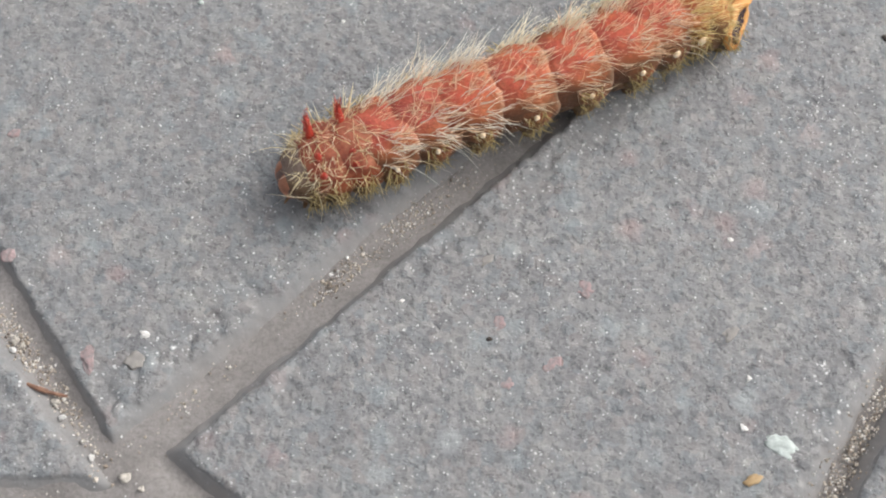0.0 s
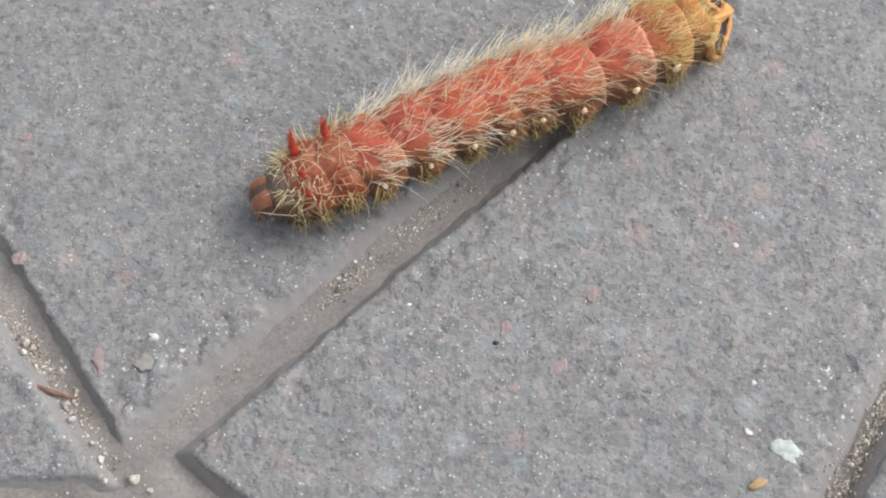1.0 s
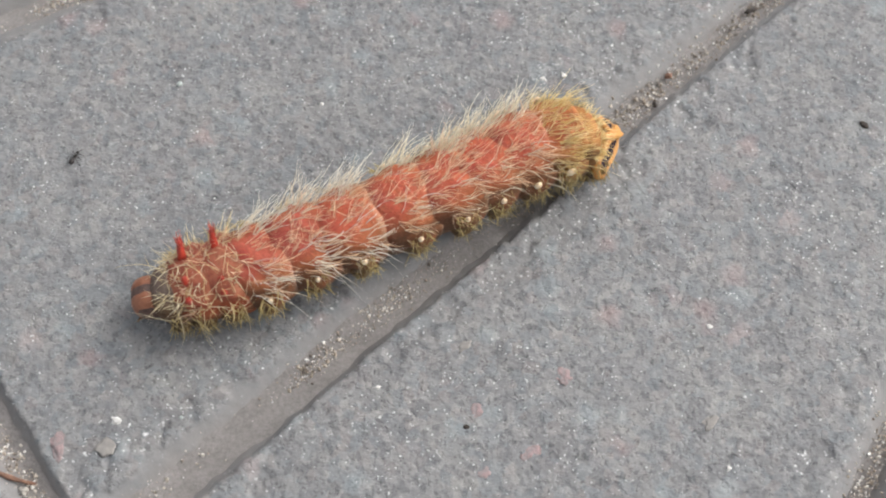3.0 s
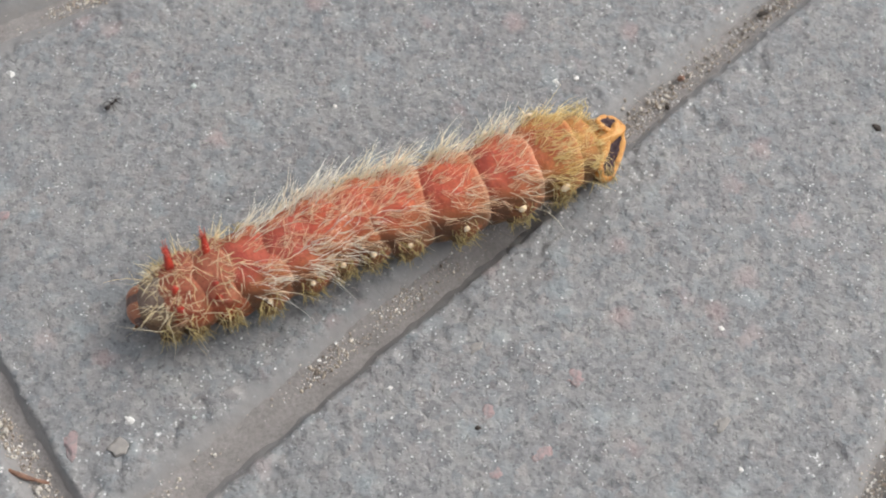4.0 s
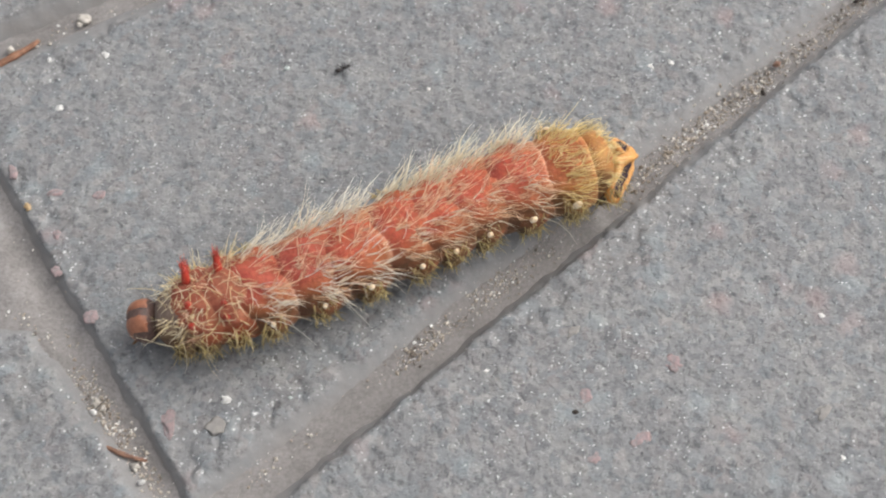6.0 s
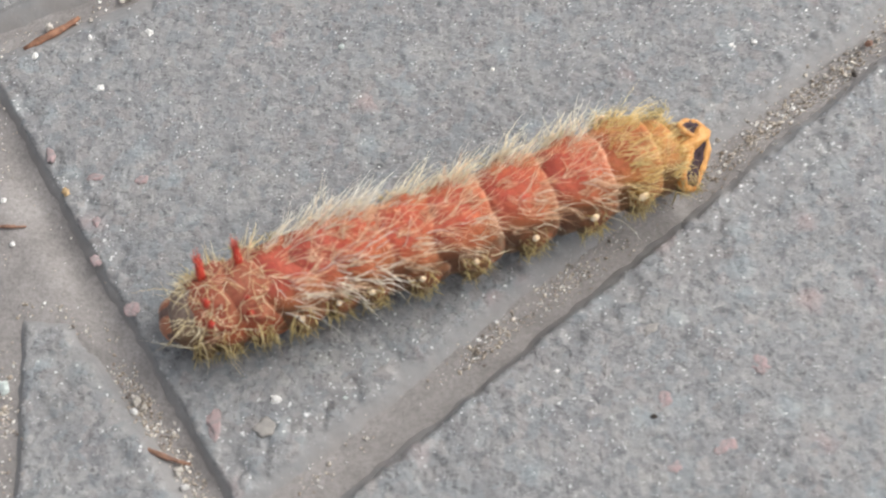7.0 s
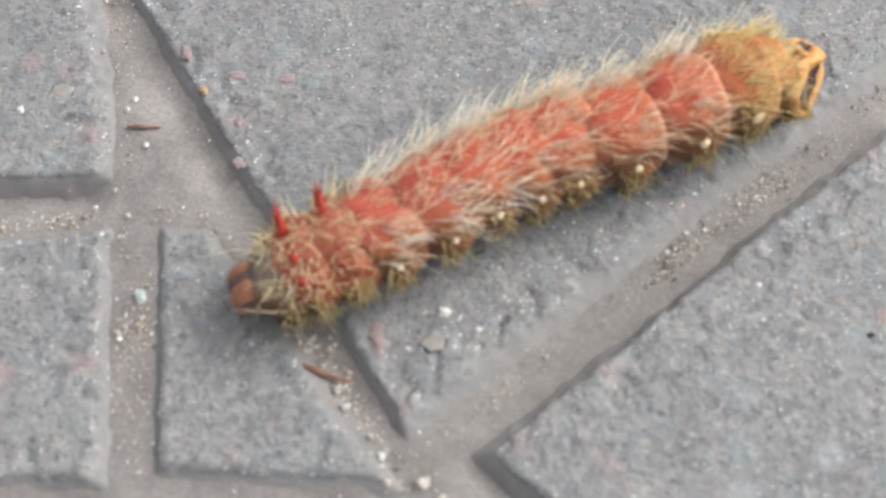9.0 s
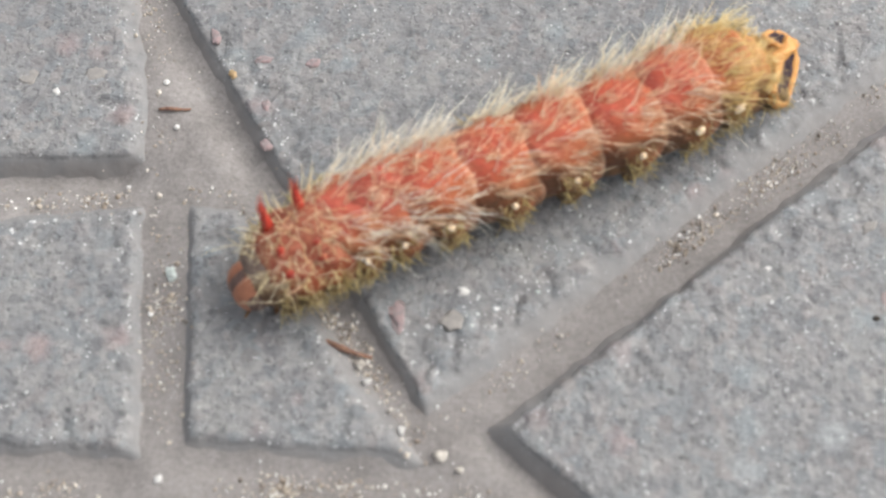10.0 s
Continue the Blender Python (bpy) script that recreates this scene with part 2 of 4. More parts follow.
HORN_RED = plain("scarlet_tuft", (0.36, 0.024, 0.016), (0.52, 0.060, 0.032), 0.5, 900, 0.0002)
LEG_BROWN = plain("brown_leg", (0.09, 0.045, 0.02), (0.19, 0.10, 0.04), 0.5, 700)
HAIR_WHITE = hair_material("white_hair", (0.80, 0.69, 0.50), (0.96, 0.93, 0.83))
HAIR_PALE = hair_material("cream_hair", (0.80, 0.68, 0.45), (0.95, 0.90, 0.74))
HAIR_CREAM = hair_material("straw_hair", (0.70, 0.54, 0.25), (0.94, 0.85, 0.60))
HAIR_PEACH = hair_material("peach_hair", (0.82, 0.46, 0.25), (0.96, 0.78, 0.54))
HAIR_GOLD = hair_material("golden_hair", (0.74, 0.50, 0.14), (0.95, 0.80, 0.42))
HAIR_OLIVE = hair_material("yellow_olive_hair", (0.22, 0.15, 0.035), (0.68, 0.53, 0.20))
HAIR_RED = hair_material("scarlet_hair", (0.50, 0.04, 0.02), (0.68, 0.12, 0.06))
ANT_BLACK = plain("black_brown_shell", (0.012, 0.009, 0.008), (0.03, 0.02, 0.017), 0.3, 2000)
CHIP_WHITE = plain("white_chip", (0.34, 0.38, 0.36), (0.60, 0.65, 0.62), 0.7, 700, 0.0003)
CHIP_PINK = plain("pink_stone", (0.245, 0.228, 0.228), (0.39, 0.268, 0.264), 0.75, 900, 0.0005)
CHIP_TAN = plain("tan_grey_stone", (0.25, 0.238, 0.225), (0.34, 0.315, 0.29), 0.75, 500, 0.0003)
CHIP_ORANGE = plain("orange_flake", (0.38, 0.25, 0.12), (0.50, 0.36, 0.20), 0.7, 900, 0.0002)
TWIG_RED = plain("reddish_twig", (0.12, 0.060, 0.042), (0.32, 0.180, 0.120), 0.8, 900, 0.0002)
TWIG_TAN = plain("tan_straw", (0.15, 0.068, 0.04), (0.36, 0.18, 0.105), 0.7, 1200, 0.0002)
QUARTZ = plain("white_quartz", (0.58, 0.56, 0.53), (0.84, 0.83, 0.80), 0.4, 900, 0.0003)
PEBBLE = plain("pale_pebble", (0.42, 0.38, 0.33), (0.60, 0.56, 0.50), 0.6, 900, 0.0002)
CRUMB = plain("dark_crumb", (0.02, 0.016, 0.013), (0.06, 0.045, 0.035), 0.8, 1500, 0.0002)

MM = 0.001


# ---- mesh helpers ----
def mesh_of(name, verts, faces, mat, smooth=True):
    me = bpy.data.meshes.new(name)
    me.from_pydata([tuple(v) for v in verts], [], faces)
    me.materials.append(mat)
    if smooth:
        me.polygons.foreach_set("use_smooth", [True] * len(me.polygons))
    me.update()
    return me


def part(name, me, parent, label=""):
    ob = new(name, me)
    ob.parent = parent
    return tagged(ob, label) if label else ob


def lattice(ix, iy, seed):
    h = np.sin(ix * 127.1 + iy * 311.7 + seed * 74.7) * 43758.5453
    return h - np.floor(h)


def value_noise(x, y, seed=0):
    ix, iy = np.floor(x), np.floor(y)
    fx, fy = x - ix, y - iy
    fx, fy = fx * fx * (3 - 2 * fx), fy * fy * (3 - 2 * fy)
    a = lattice(ix, iy, seed) * (1 - fx) + lattice(ix + 1, iy, seed) * fx
    b = lattice(ix, iy + 1, seed) * (1 - fx) + lattice(ix + 1, iy + 1, seed) * fx
    return a * (1 - fy) + b * fy - 0.5


def inside_distance(x, y, corners, rounding):
    """Distance in from the outline of a convex outline (counter-clockwise), with rounded corners."""
    total, least = np.zeros_like(x), np.full_like(x, 1e9)
    for (ax, ay), (bx, by) in zip(corners, corners[1:] + corners[:1]):
        size = math.hypot(bx - ax, by - ay)
        d = ((bx - ax) * (y - ay) - (by - ay) * (x - ax)) / size
        least = np.minimum(least, d)
        total = total + np.maximum(rounding - d, 0) ** 2
    return np.where(least > rounding, least, rounding - np.sqrt(total))


# ---- pavement: a ring of wedge pavers and the squared pavers outside it (millimetres) ----
# each paver: its corners, and the width and depth of the worn rim along the edge that starts at each corner
LIT, SHADE = (4.2, 1.7), (3.0, 4.0)
WEDGES = [
    ([(-49.2, -71.8), (96.9, 54.8), (65.0, 91.0), (-101.7, 6.3)], ((4.8, 1.9), LIT, LIT, (3.2, 4.2))),
    ([(-41.8, -71.0), (29.0, -127.7), (128.0, 22.0), (98.2, 53.2)], ((3.2, 4.0), LIT, LIT, (3.2, 3.4))),
    ([(32.0, -127.7), (102.0, -169.0), (161.6, 7.6), (130.0, 19.5)], (SHADE, LIT, LIT, SHADE)),
    ([(-102.5, 11.3), (63.0, 94.0), (57.0, 126.0), (-124.0, 89.0)], ((3.6, 3.2), LIT, LIT, SHADE)),
]
OUTER = [
    ([(-160.0, -38.0), (-91.5, -35.0), (-91.3, -24.0), (-96.5, -6.0), (-104.0, 8.0), (-118.0, 32.0), (-160.0, 30.0)], ((3.2, 4.3), LIT, LIT, LIT, LIT, LIT, LIT)),
    ([(-160.0, -79.5), (-84.4, -79.5), (-89.8, -39.6), (-160.0, -47.5)], ((3.8, 3.6), (3.6, 1.8), (2.6, 1.5), LIT)),
    ([(-80.5, -78.2), (-45.5, -78.6), (-76.0, -39.7), (-85.3, -39.2)], ((4.2, 3.7), (3.4, 1.8), (2.6, 1.5), (2.2, 1.9))),
    ([(-160.0, -130.0), (-84.0, -130.0), (-83.5, -82.5), (-160.0, -86.0)], (LIT, LIT, (4.5, 1.5), LIT)),
    ([(-79.5, -130.0), (2.0, -130.0), (-42.0, -81.0), (-79.0, -82.4)], (LIT, LIT, (4.5, 1.5), SHADE)),
]


def rim_fall(x, y, corners, rims):
    total = np.zeros_like(x)
    for (ax, ay), (bx, by), (rim, depth) in zip(corners, corners[1:] + corners[:1], rims):
        d = ((bx - ax) * (y - ay) - (by - ay) * (x - ax)) / math.hypot(bx - ax, by - ay)
        slope = np.clip(1 - (d + 0.45 * value_noise(x / 5, y / 5, 3) + 0.5 * value_noise(x / 1.6, y / 1.6, 4)) / rim, 0, 1.6)
        total = np.maximum(total, depth * slope ** (1.3 if depth < 2.5 else 1.05))
    return np.minimum(total, 5.0)


def paver_mesh(corners, rims, seed, pitch, rounding, drop):
    xs, ys = [c[0] for c in corners], [c[1] for c in corners]
    gx = np.arange(min(xs) - 3, max(xs) + 3, pitch)
    gy = np.arange(min(ys) - 3, max(ys) + 3, pitch)
    x, y = np.meshgrid(gx, gy)
    d = inside_distance(x, y, corners, rounding)
    d = d + 0.6 * value_noise(x / 6, y / 6, seed) + 0.4 * value_noise(x / 3, y / 3, seed + 1) + 0.5 * value_noise(x / 1.7, y / 1.7, seed + 3)
    sunk = np.maximum(rim_fall(x, y, corners, rims), drop * np.clip(1 - d / 1.6, 0, 1.5) ** 2)
    fall = np.clip(sunk / drop, 0, 1)
    z = -sunk + np.minimum(d + 1.8, 0) * 3.0
    rough = 0.15 * value_noise(x / 1.1, y / 1.1, seed + 5) + 0.17 * value_noise(x / 2.9, y / 2.9, seed + 7) + 0.15 * value_noise(x / 24, y / 24, seed + 9)
    pits = value_noise(x / 2.1, y / 2.1, seed + 11) + 0.5 * value_noise(x / 0.9, y / 0.9, seed + 13)
    rough = rough - 0.16 * np.clip((pits - 0.36) / 0.2, 0, 1)
    flake = value_noise(x / 4.2, y / 4.2, seed + 21) + 0.45 * value_noise(x / 1.6, y / 1.6, seed + 23)
    rough = rough - 0.42 * np.clip((flake - 0.10) / 0.07, 0, 1) * np.exp(-((d - 6) / 4.5) ** 2)
    z = np.maximum(z + rough * np.clip(1.2 - fall * 1.3, 0.2, 1), -12)
    keep = d > -3.2
    index = np.full(x.shape, -1)
    index[keep] = np.arange(keep.sum())
    verts = np.stack([x[keep], y[keep], z[keep]], 1) * MM
    quads = np.stack([index[:-1, :-1], index[:-1, 1:], index[1:, 1:], index[1:, :-1]], -1).reshape(-1, 4)
    quads = quads[(quads >= 0).all(1)]
    # side skirt down into the bedding
    edges = np.concatenate([quads[:, [0, 1]], quads[:, [1, 2]], quads[:, [2, 3]], quads[:, [3, 0]]])
    code = np.sort(edges, 1) @ np.array([1, len(verts) + 1])
    _, first, count = np.unique(code, return_index=True, return_counts=True)
    rim_edges = edges[first[count == 1]]
    low = verts.copy()
    low[:, 2] = -0.04
    ids = np.unique(rim_edges)
    remap = np.full(len(verts), -1)
    remap[ids] = len(verts) + np.arange(len(ids))
    skirt = np.stack([rim_edges[:, 1], rim_edges[:, 0], remap[rim_edges[:, 0]], remap[rim_edges[:, 1]]], 1)
    return mesh_of("paver", np.concatenate([verts, low[ids]]).tolist(), np.concatenate([quads, skirt]).tolist(), CONCRETE)


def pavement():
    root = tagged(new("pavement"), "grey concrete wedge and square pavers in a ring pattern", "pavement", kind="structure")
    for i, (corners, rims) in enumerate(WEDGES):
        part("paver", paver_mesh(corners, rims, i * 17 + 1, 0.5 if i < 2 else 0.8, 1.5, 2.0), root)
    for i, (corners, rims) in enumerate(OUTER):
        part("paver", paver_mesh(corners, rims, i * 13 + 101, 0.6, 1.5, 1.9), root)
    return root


# paver edges along which the silt has washed out
CREVICES = [((-42.5, -70.4), (26.0, -9.7), 0.7, 2.2), ((14.0, -20.3), (97.6, 53.8), 1.2, 2.0), ((-102.4, 5.8), (-49.4, -72.4), 0.9, 2.8), ((-42.5, -70.0), (29.0, -127.7), 1.5, 2.4), ((-160.0, -38.0), (-91.5, -35.0), 2.6, 2.6),
            ((-160.0, -79.5), (-84.6, -79.0), 1.2, 2.1), ((-80.3, -78.0), (-46.5, -78.5), 0.9, 2.4), ((32.0, -127.7), (130.0, 19.5), 1.9, 3.0),
            ((-102.5, 11.3), (63.0, 94.0), 1.5, 2.4)]


def sand_height(x, y):
    z = -1.55 + 0.4 * value_noise(x / 14, y / 14, 31) + 0.35 * value_noise(x / 4, y / 4, 33) + 0.25 * value_noise(x / 1.5, y / 1.5, 35)
    # the joints outside the ring are filled higher
    z = z + 0.5 * np.clip((-(x + 101.7) * 76.3 - (y - 6.3) * 51.3) / 91.9 / 4 - 0.3, 0, 1)
    washed = np.zeros_like(x)
    for (ax, ay), (bx, by), deep, wide in CREVICES:
        ux, uy = bx - ax, by - ay
        k = np.clip(((x - ax) * ux + (y - ay) * uy) / (ux * ux + uy * uy), 0, 1)
        d = np.hypot(x - ax - k * ux, y - ay - k * uy)
        size = math.hypot(ux, uy)
        ends = np.clip(np.minimum(k, 1 - k) * size / 6 + 0.25, 0, 1)
        washed = np.maximum(washed, deep * ends * np.exp(-(d / (wide + 0.9 * value_noise(x / 7, y / 7, 37))) ** 2))
    return z - washed


def joint_bed():
    x, y = np.meshgrid(np.arange(-160, 165, 0.9), np.arange(-170, 130, 0.9))
    z = sand_height(x, y)
    h, w = x.shape
    k = np.arange(h * w).reshape(h, w)
    quads = np.stack([k[:-1, :-1], k[:-1, 1:], k[1:, 1:], k[1:, :-1]], -1).reshape(-1, 4)
    ob = new("joint_bed", mesh_of("joint_bed", (np.stack([x, y, z], -1).reshape(-1, 3) * MM).tolist(), quads.tolist(), SILT))
    return tagged(ob, "grey-brown dried silt filling the joints between pavers", "joint filling", kind="structure")


def ground():
    s = 60.0
    ob = new("ground", mesh_of("ground", [(-s, -s, -0.0046), (s, -s, -0.0046), (s, s, -0.0046), (-s, s, -0.0046)], [(0, 1, 2, 3)], SILT))
    return tagged(ob, "flat bedding ground that reaches the horizon", "ground", kind="structure")


def outside_all(x, y):
    d = np.full_like(x, -1e9)
    for corners, r in [(c, 2.6) for c, _ in WEDGES] + [(c, 2.5) for c, _ in OUTER]:
        d = np.maximum(d, inside_distance(x, y, corners, r))
    return d


GRAIN = ([(1, 0, 0), (-1, 0, 0), (0, 1, 0), (0, -1, 0), (0, 0, 1), (0, 0, -1)],
         [(0, 2, 4), (2, 1, 4), (1, 3, 4), (3, 0, 4), (2, 0, 5), (1, 2, 5), (3, 1, 5), (0, 3, 5)])


def chamfer_foot(x, y):
    """How near a point lies to the foot of a lit chamfer (0 to 1), and the chamfer's height there."""
    near, rest = np.zeros_like(x), np.full_like(x, -9.0)
    for corners, rims in WEDGES + OUTER:
        for (ax, ay), (bx, by), (rim, depth) in zip(corners, corners[1:] + corners[:1], rims):
            ux, uy = bx - ax, by - ay
            size = math.hypot(ux, uy)
            d = (ux * (y - ay) - uy * (x - ax)) / size
            k = ((x - ax) * ux + (y - ay) * uy) / size ** 2
            beside = (k > -0.02) & (k < 1.02) & (d > -4)
            if depth < 2.4:
                near = np.maximum(near, np.where(beside, np.exp(-((d + np.where(x > 18, 1.8, 1.1)) / 1.6) ** 2), 0))
            rest = np.maximum(rest, np.where(beside & (d < rim + 1), -depth * np.clip(1 - d / rim, 0, 1.6) ** 1.1, -9.0))
    return near, rest


def sand_grains():
    rng = np.random.default_rng(5)
    x, y = rng.uniform(-125, 90, 260000), rng.uniform(-90, 35, 260000)
    foot, rest = chamfer_foot(x, y)
    foot = np.where(x > 18, np.maximum(foot, 0.10), foot)
    thick = np.clip(0.75 + 1.5 * value_noise(x / 11, y / 11, 41) + 0.9 * value_noise(x / 3, y / 3, 43), 0, 1.5)
    thick = np.where(x < -72, thick * 0.7, np.where(x > 18, 0.55 + 0.35 * thick, thick))
    use = (outside_all(x, y) < 2.2) & (rng.uniform(0, 1, len(x)) < np.where(x > 18, 1.3, 0.62) * foot * thick ** 2 + 0.006)
    x, y = x[use][:16000], y[use][:16000]
    height = np.maximum(sand_height(x, y), rest[use][:16000])
    verts, faces = [], []
    for px, py, pz in zip(x, y, height):
        size = float(np.clip(rng.lognormal(-1.78 if px < -47 else -1.84 if px > 18 else -1.95, 0.45), 0.07, 0.55))
        z = float(pz) + size * 0.3
        turn = Euler(rng.uniform(0, 6.28, 3)).to_matrix()
        base = len(verts)
        for v in GRAIN[0]:
            p = turn @ (Vector(v) * size * float(rng.uniform(0.65, 1.2)))
            verts.append(((px + p.x) * MM, (py + p.y) * MM, (z + p.z) * MM))
        faces += [tuple(base + k for k in f) for f in GRAIN[1]]
    ob = new("sand_grains", mesh_of("sand_grains", verts, faces, GRAINS, smooth=False))
    return tagged(ob, "loose tan, white and brown sand grains in the joints", "sand", kind="stuff")


# ---- small litter on the pavement ----
def pebble_mesh(name, sx, sy, sz, mat, seed, rough=0.25):
    bm = bmesh.new()
    bmesh.ops.create_icosphere(bm, subdivisions=3, radius=1)
    for v in bm.verts:
        k = 1 + rough * noise.noise(v.co * 2.6 + Vector((0, seed, 0))) + rough * noise.noise(v.co * 1.4 + Vector((seed, seed * 2, 0))) * 2
        v.co = Vector((v.co.x * sx * k, v.co.y * sy * k, v.co.z * sz * k)) * MM
    me = bpy.data.meshes.new(name)
    bm.to_mesh(me)
    bm.free()
    me.materials.append(mat)
    me.polygons.foreach_set("use_smooth", [True] * len(me.polygons))
    return me


def bit(name, x, y, z, size, turn, mat, label, category, seed, rough=0.25):
    ob = new(name, pebble_mesh(name, *size, mat, seed, rough))
    ob.matrix_world = pose(x * MM, y * MM, z * MM, 0, 0, turn)
    return tagged(ob, label, category)


def stick(name, a, b, radius, mat, label, bow=0.6, seed=1):
    """A dry stem between two points (mm), bent and tapered, with a split end."""
    rng = random.Random(seed)
    a, b = Vector(a), Vector(b)
    way = b - a
    side = way.cross(Vector((0, 0, 1))).normalized()
    verts, faces = [], []
    rings, sides = 9, 7
    for i in range(rings):
        s = i / (rings - 1)
        c = a + way * s + side * bow * math.sin(s * 3.1) + Vector((0, 0, 0.25 * math.sin(s * 5)))
        r = radius * (0.35 + 0.65 * math.sin(0.5 + 2.3 * s)) * (1 + rng.uniform(-0.2, 0.2))
        for k in range(sides):
            an = 6.283 * k / sides
            verts.append((c + side * math.cos(an) * r + Vector((0, 0, math.sin(an) * r * 0.7))) * MM)
    for i in range(rings - 1):
        for k in range(sides):
            faces.append((i * sides + k, i * sides + (k + 1) % sides, (i + 1) * sides + (k + 1) % sides, (i + 1) * sides + k))
    faces += [tuple(range(sides))[::-1], tuple((rings - 1) * sides + k for k in range(sides))]
    return tagged(new(name, mesh_of(name, verts, faces, mat)), label, "plant litter")


def litter():
    bit("stone_chip", 55.9, -71.9, -0.08, (2.6, 1.7, 0.16), -32, CHIP_WHITE, "flat whitish stone chip pressed into the paver", "stone chip", 3, 0.3)
    bit("flake", 50.9, -77.0, 0.2, (1.6, 0.7, 0.3), 25, CHIP_ORANGE, "small orange flake lying on the paver", "flake", 5)
    bit("pebble", -85.4, -50.8, -0.8, (0.75, 1.1, 0.4), 20, CHIP_WHITE, "whitish pebble in the sandy joint", "pebble", 7)
    bit("pebble", -76.5, 20.6, -1.2, (1.3, 1.0, 0.9), 10, PEBBLE, "pale pebble in the sandy joint", "pebble", 9)
    bit("pebble", -45.9, -74.9, -1.4, (0.9, 0.8, 0.7), 10, PEBBLE, "pale pebble in the sandy joint", "pebble", 10)
    bit("flake", -80.8, -18.3, 0.05, (0.55, 0.75, 0.3), 25, CHIP_ORANGE, "small orange flake lying on the paver", "flake", 11)
    bit("stone_chip", -38.4, 9.4, 0.1, (0.55, 0.5, 0.4), 0, CHIP_WHITE, "tiny bright white grain set in the paver", "stone chip", 13)
    bit("stone_chip", -33.9, -51.8, -0.55, (0.75, 0.65, 0.3), 0, CHIP_WHITE, "tiny bright white grain set in the paver", "stone chip", 15)
    bit("stone_chip", -53.0, -56.0, -0.04, (1.05, 2.5, 0.14), 12, CHIP_PINK, "pink stone set flush in the paver", "stone chip", 17, 0.28)
    bit("stone_chip", 20.7, -58.0, -0.05, (1.6, 1.2, 0.12), 30, CHIP_PINK, "pink stone set flush in the paver", "stone chip", 19, 0.28)
    bit("stone_chip", 26.9, -45.4, -0.05, (1.5, 1.2, 0.12), 60, CHIP_PINK, "pink stone set flush in the paver", "stone chip", 21, 0.28)
    bit("stone_chip", -67.5, -38.2, -0.05, (1.1, 1.2, 0.15), 60, CHIP_PINK, "pink stone set flush in the paver", "stone chip", 23)
    for x, y, sx, sy, turn in ((-84.3, -11.8, 0.7, 1.5, 20), (-76.5, -15.6, 1.3, 0.7, 5), (-68.9, -16.0, 1.0, 0.8, 40), (-75.1, -23.5, 0.6, 0.9, 0), (-74.3, -30.2, 0.8, 1.0, 30), (13.5, -61.0, 1.3, 0.9, 15), (12.6, -51.1, 1.2, 0.9, 70)):
        bit("stone_chip", x, y, -0.05, (sx, sy, 0.12), turn, CHIP_PINK, "small pinkish stone set flush in the paver", "stone chip", 40 + x, 0.25)
    bit("stone_chip", -45.4, -56.5, -0.03, (1.5, 1.3, 0.13), 20, CHIP_TAN, "irregular tan-grey stone set flush in the paver", "stone chip", 41, 0.3)
    for x, y, size in ((-91.0, -19.5, 0.55), (-88.2, -27.2, 0.5), (-82.6, -80.0, 0.6)):
        bit("pebble", x, y, -0.85, (size * 0.9, size * 0.75, size * 0.55), 10, QUARTZ, "bright white grain in the sandy joint", "pebble", 50 + x)
    for x, y, size in ((-65.2, -52.4, 0.85), (-63.9, -53.4, 0.6), (-57.7, -62.9, 0.95), (-52.9, -69.2, 0.5), (-43.2, -76.8, 0.6), (-77.2, 19.2, 0.6), (-89.0, 13.8, 0.9), (-82.0, 15.2, 0.45), (-91.9, -21.4, 0.6), (-89.1, -38.6, 0.6), (41.2, 5.1, 0.55)):
        bit("pebble", x, y, -0.9 if y > -45 and x < 0 else -1.2, (size * 0.8, size * 0.6, size * 0.5), 7 * x, PEBBLE, "small tan pebble in the sandy joint", "pebble", 70 + x, 0.45)
    for x, y, size in ((-65.3, -54.1, 0.7), (-56.3, -65.3, 0.75), (-51.2, -71.8, 0.65), (-81.0, 19.0, 0.4), (-93.8, -37.4, 0.4)):
        bit("pebble", x, y, -0.95, (size * 0.75, size * 0.55, size * 0.45), 9 * x, QUARTZ, "bright white grain in the sandy joint", "pebble", 90 + x, 0.5)
    for x, y, size in ((-81.2, 11.0, 0.5), (-71.2, 12.1, 0.7), (-78.0, 1.0, 0.75), (-90.0, 7.2, 0.6), (26.2, 10.1, 0.8), (29.8, 10.9, 0.6), (-107.2, -22.2, 0.7), (52.0, -60.8, 0.5), (50.3, -68.8, 0.6), (-44.1, -52.2, 0.8), (-3.0, -47.1, 0.4), (51.2, -37.1, 0.5), (-13.2, 5.2, 0.4)):
        bit("stone_chip", x, y, 0.02, (size, size * 0.7, 0.2), 11 * y, QUARTZ, "tiny whitish grain set in the paver", "stone chip", 110 + x, 0.4)
    for x, y, sx, sy in ((-112.2, -20.1, 1.5, 1.1), (-102.0, -19.2, 1.7, 1.3), (49.8, -53.2, 1.4, 0.9), (11.0, -40.2, 1.2, 0.6)):
        bit("stone_chip", x, y, -0.05, (sx, sy, 0.14), 40, CHIP_TAN, "pale grey stone set flush in the paver", "stone chip", 130 + x, 0.35)
    bit("stone_chip", 49.0, 11.7, -1.5, (0.7, 0.5, 0.5), 30, TWIG_RED, "small red grain in the sandy joint", "stone chip", 25)
    bit("crumb", 82.4, 0.5, 0.0, (0.7, 0.8, 0.35), 30, CRUMB, "dark crumb lying on the paver", "crumb", 27)
    bit("crumb", 46.0, 5.7, -1.5, (0.4, 0.6, 0.3), 10, CRUMB, "dark crumb lying in the joint", "crumb", 29)
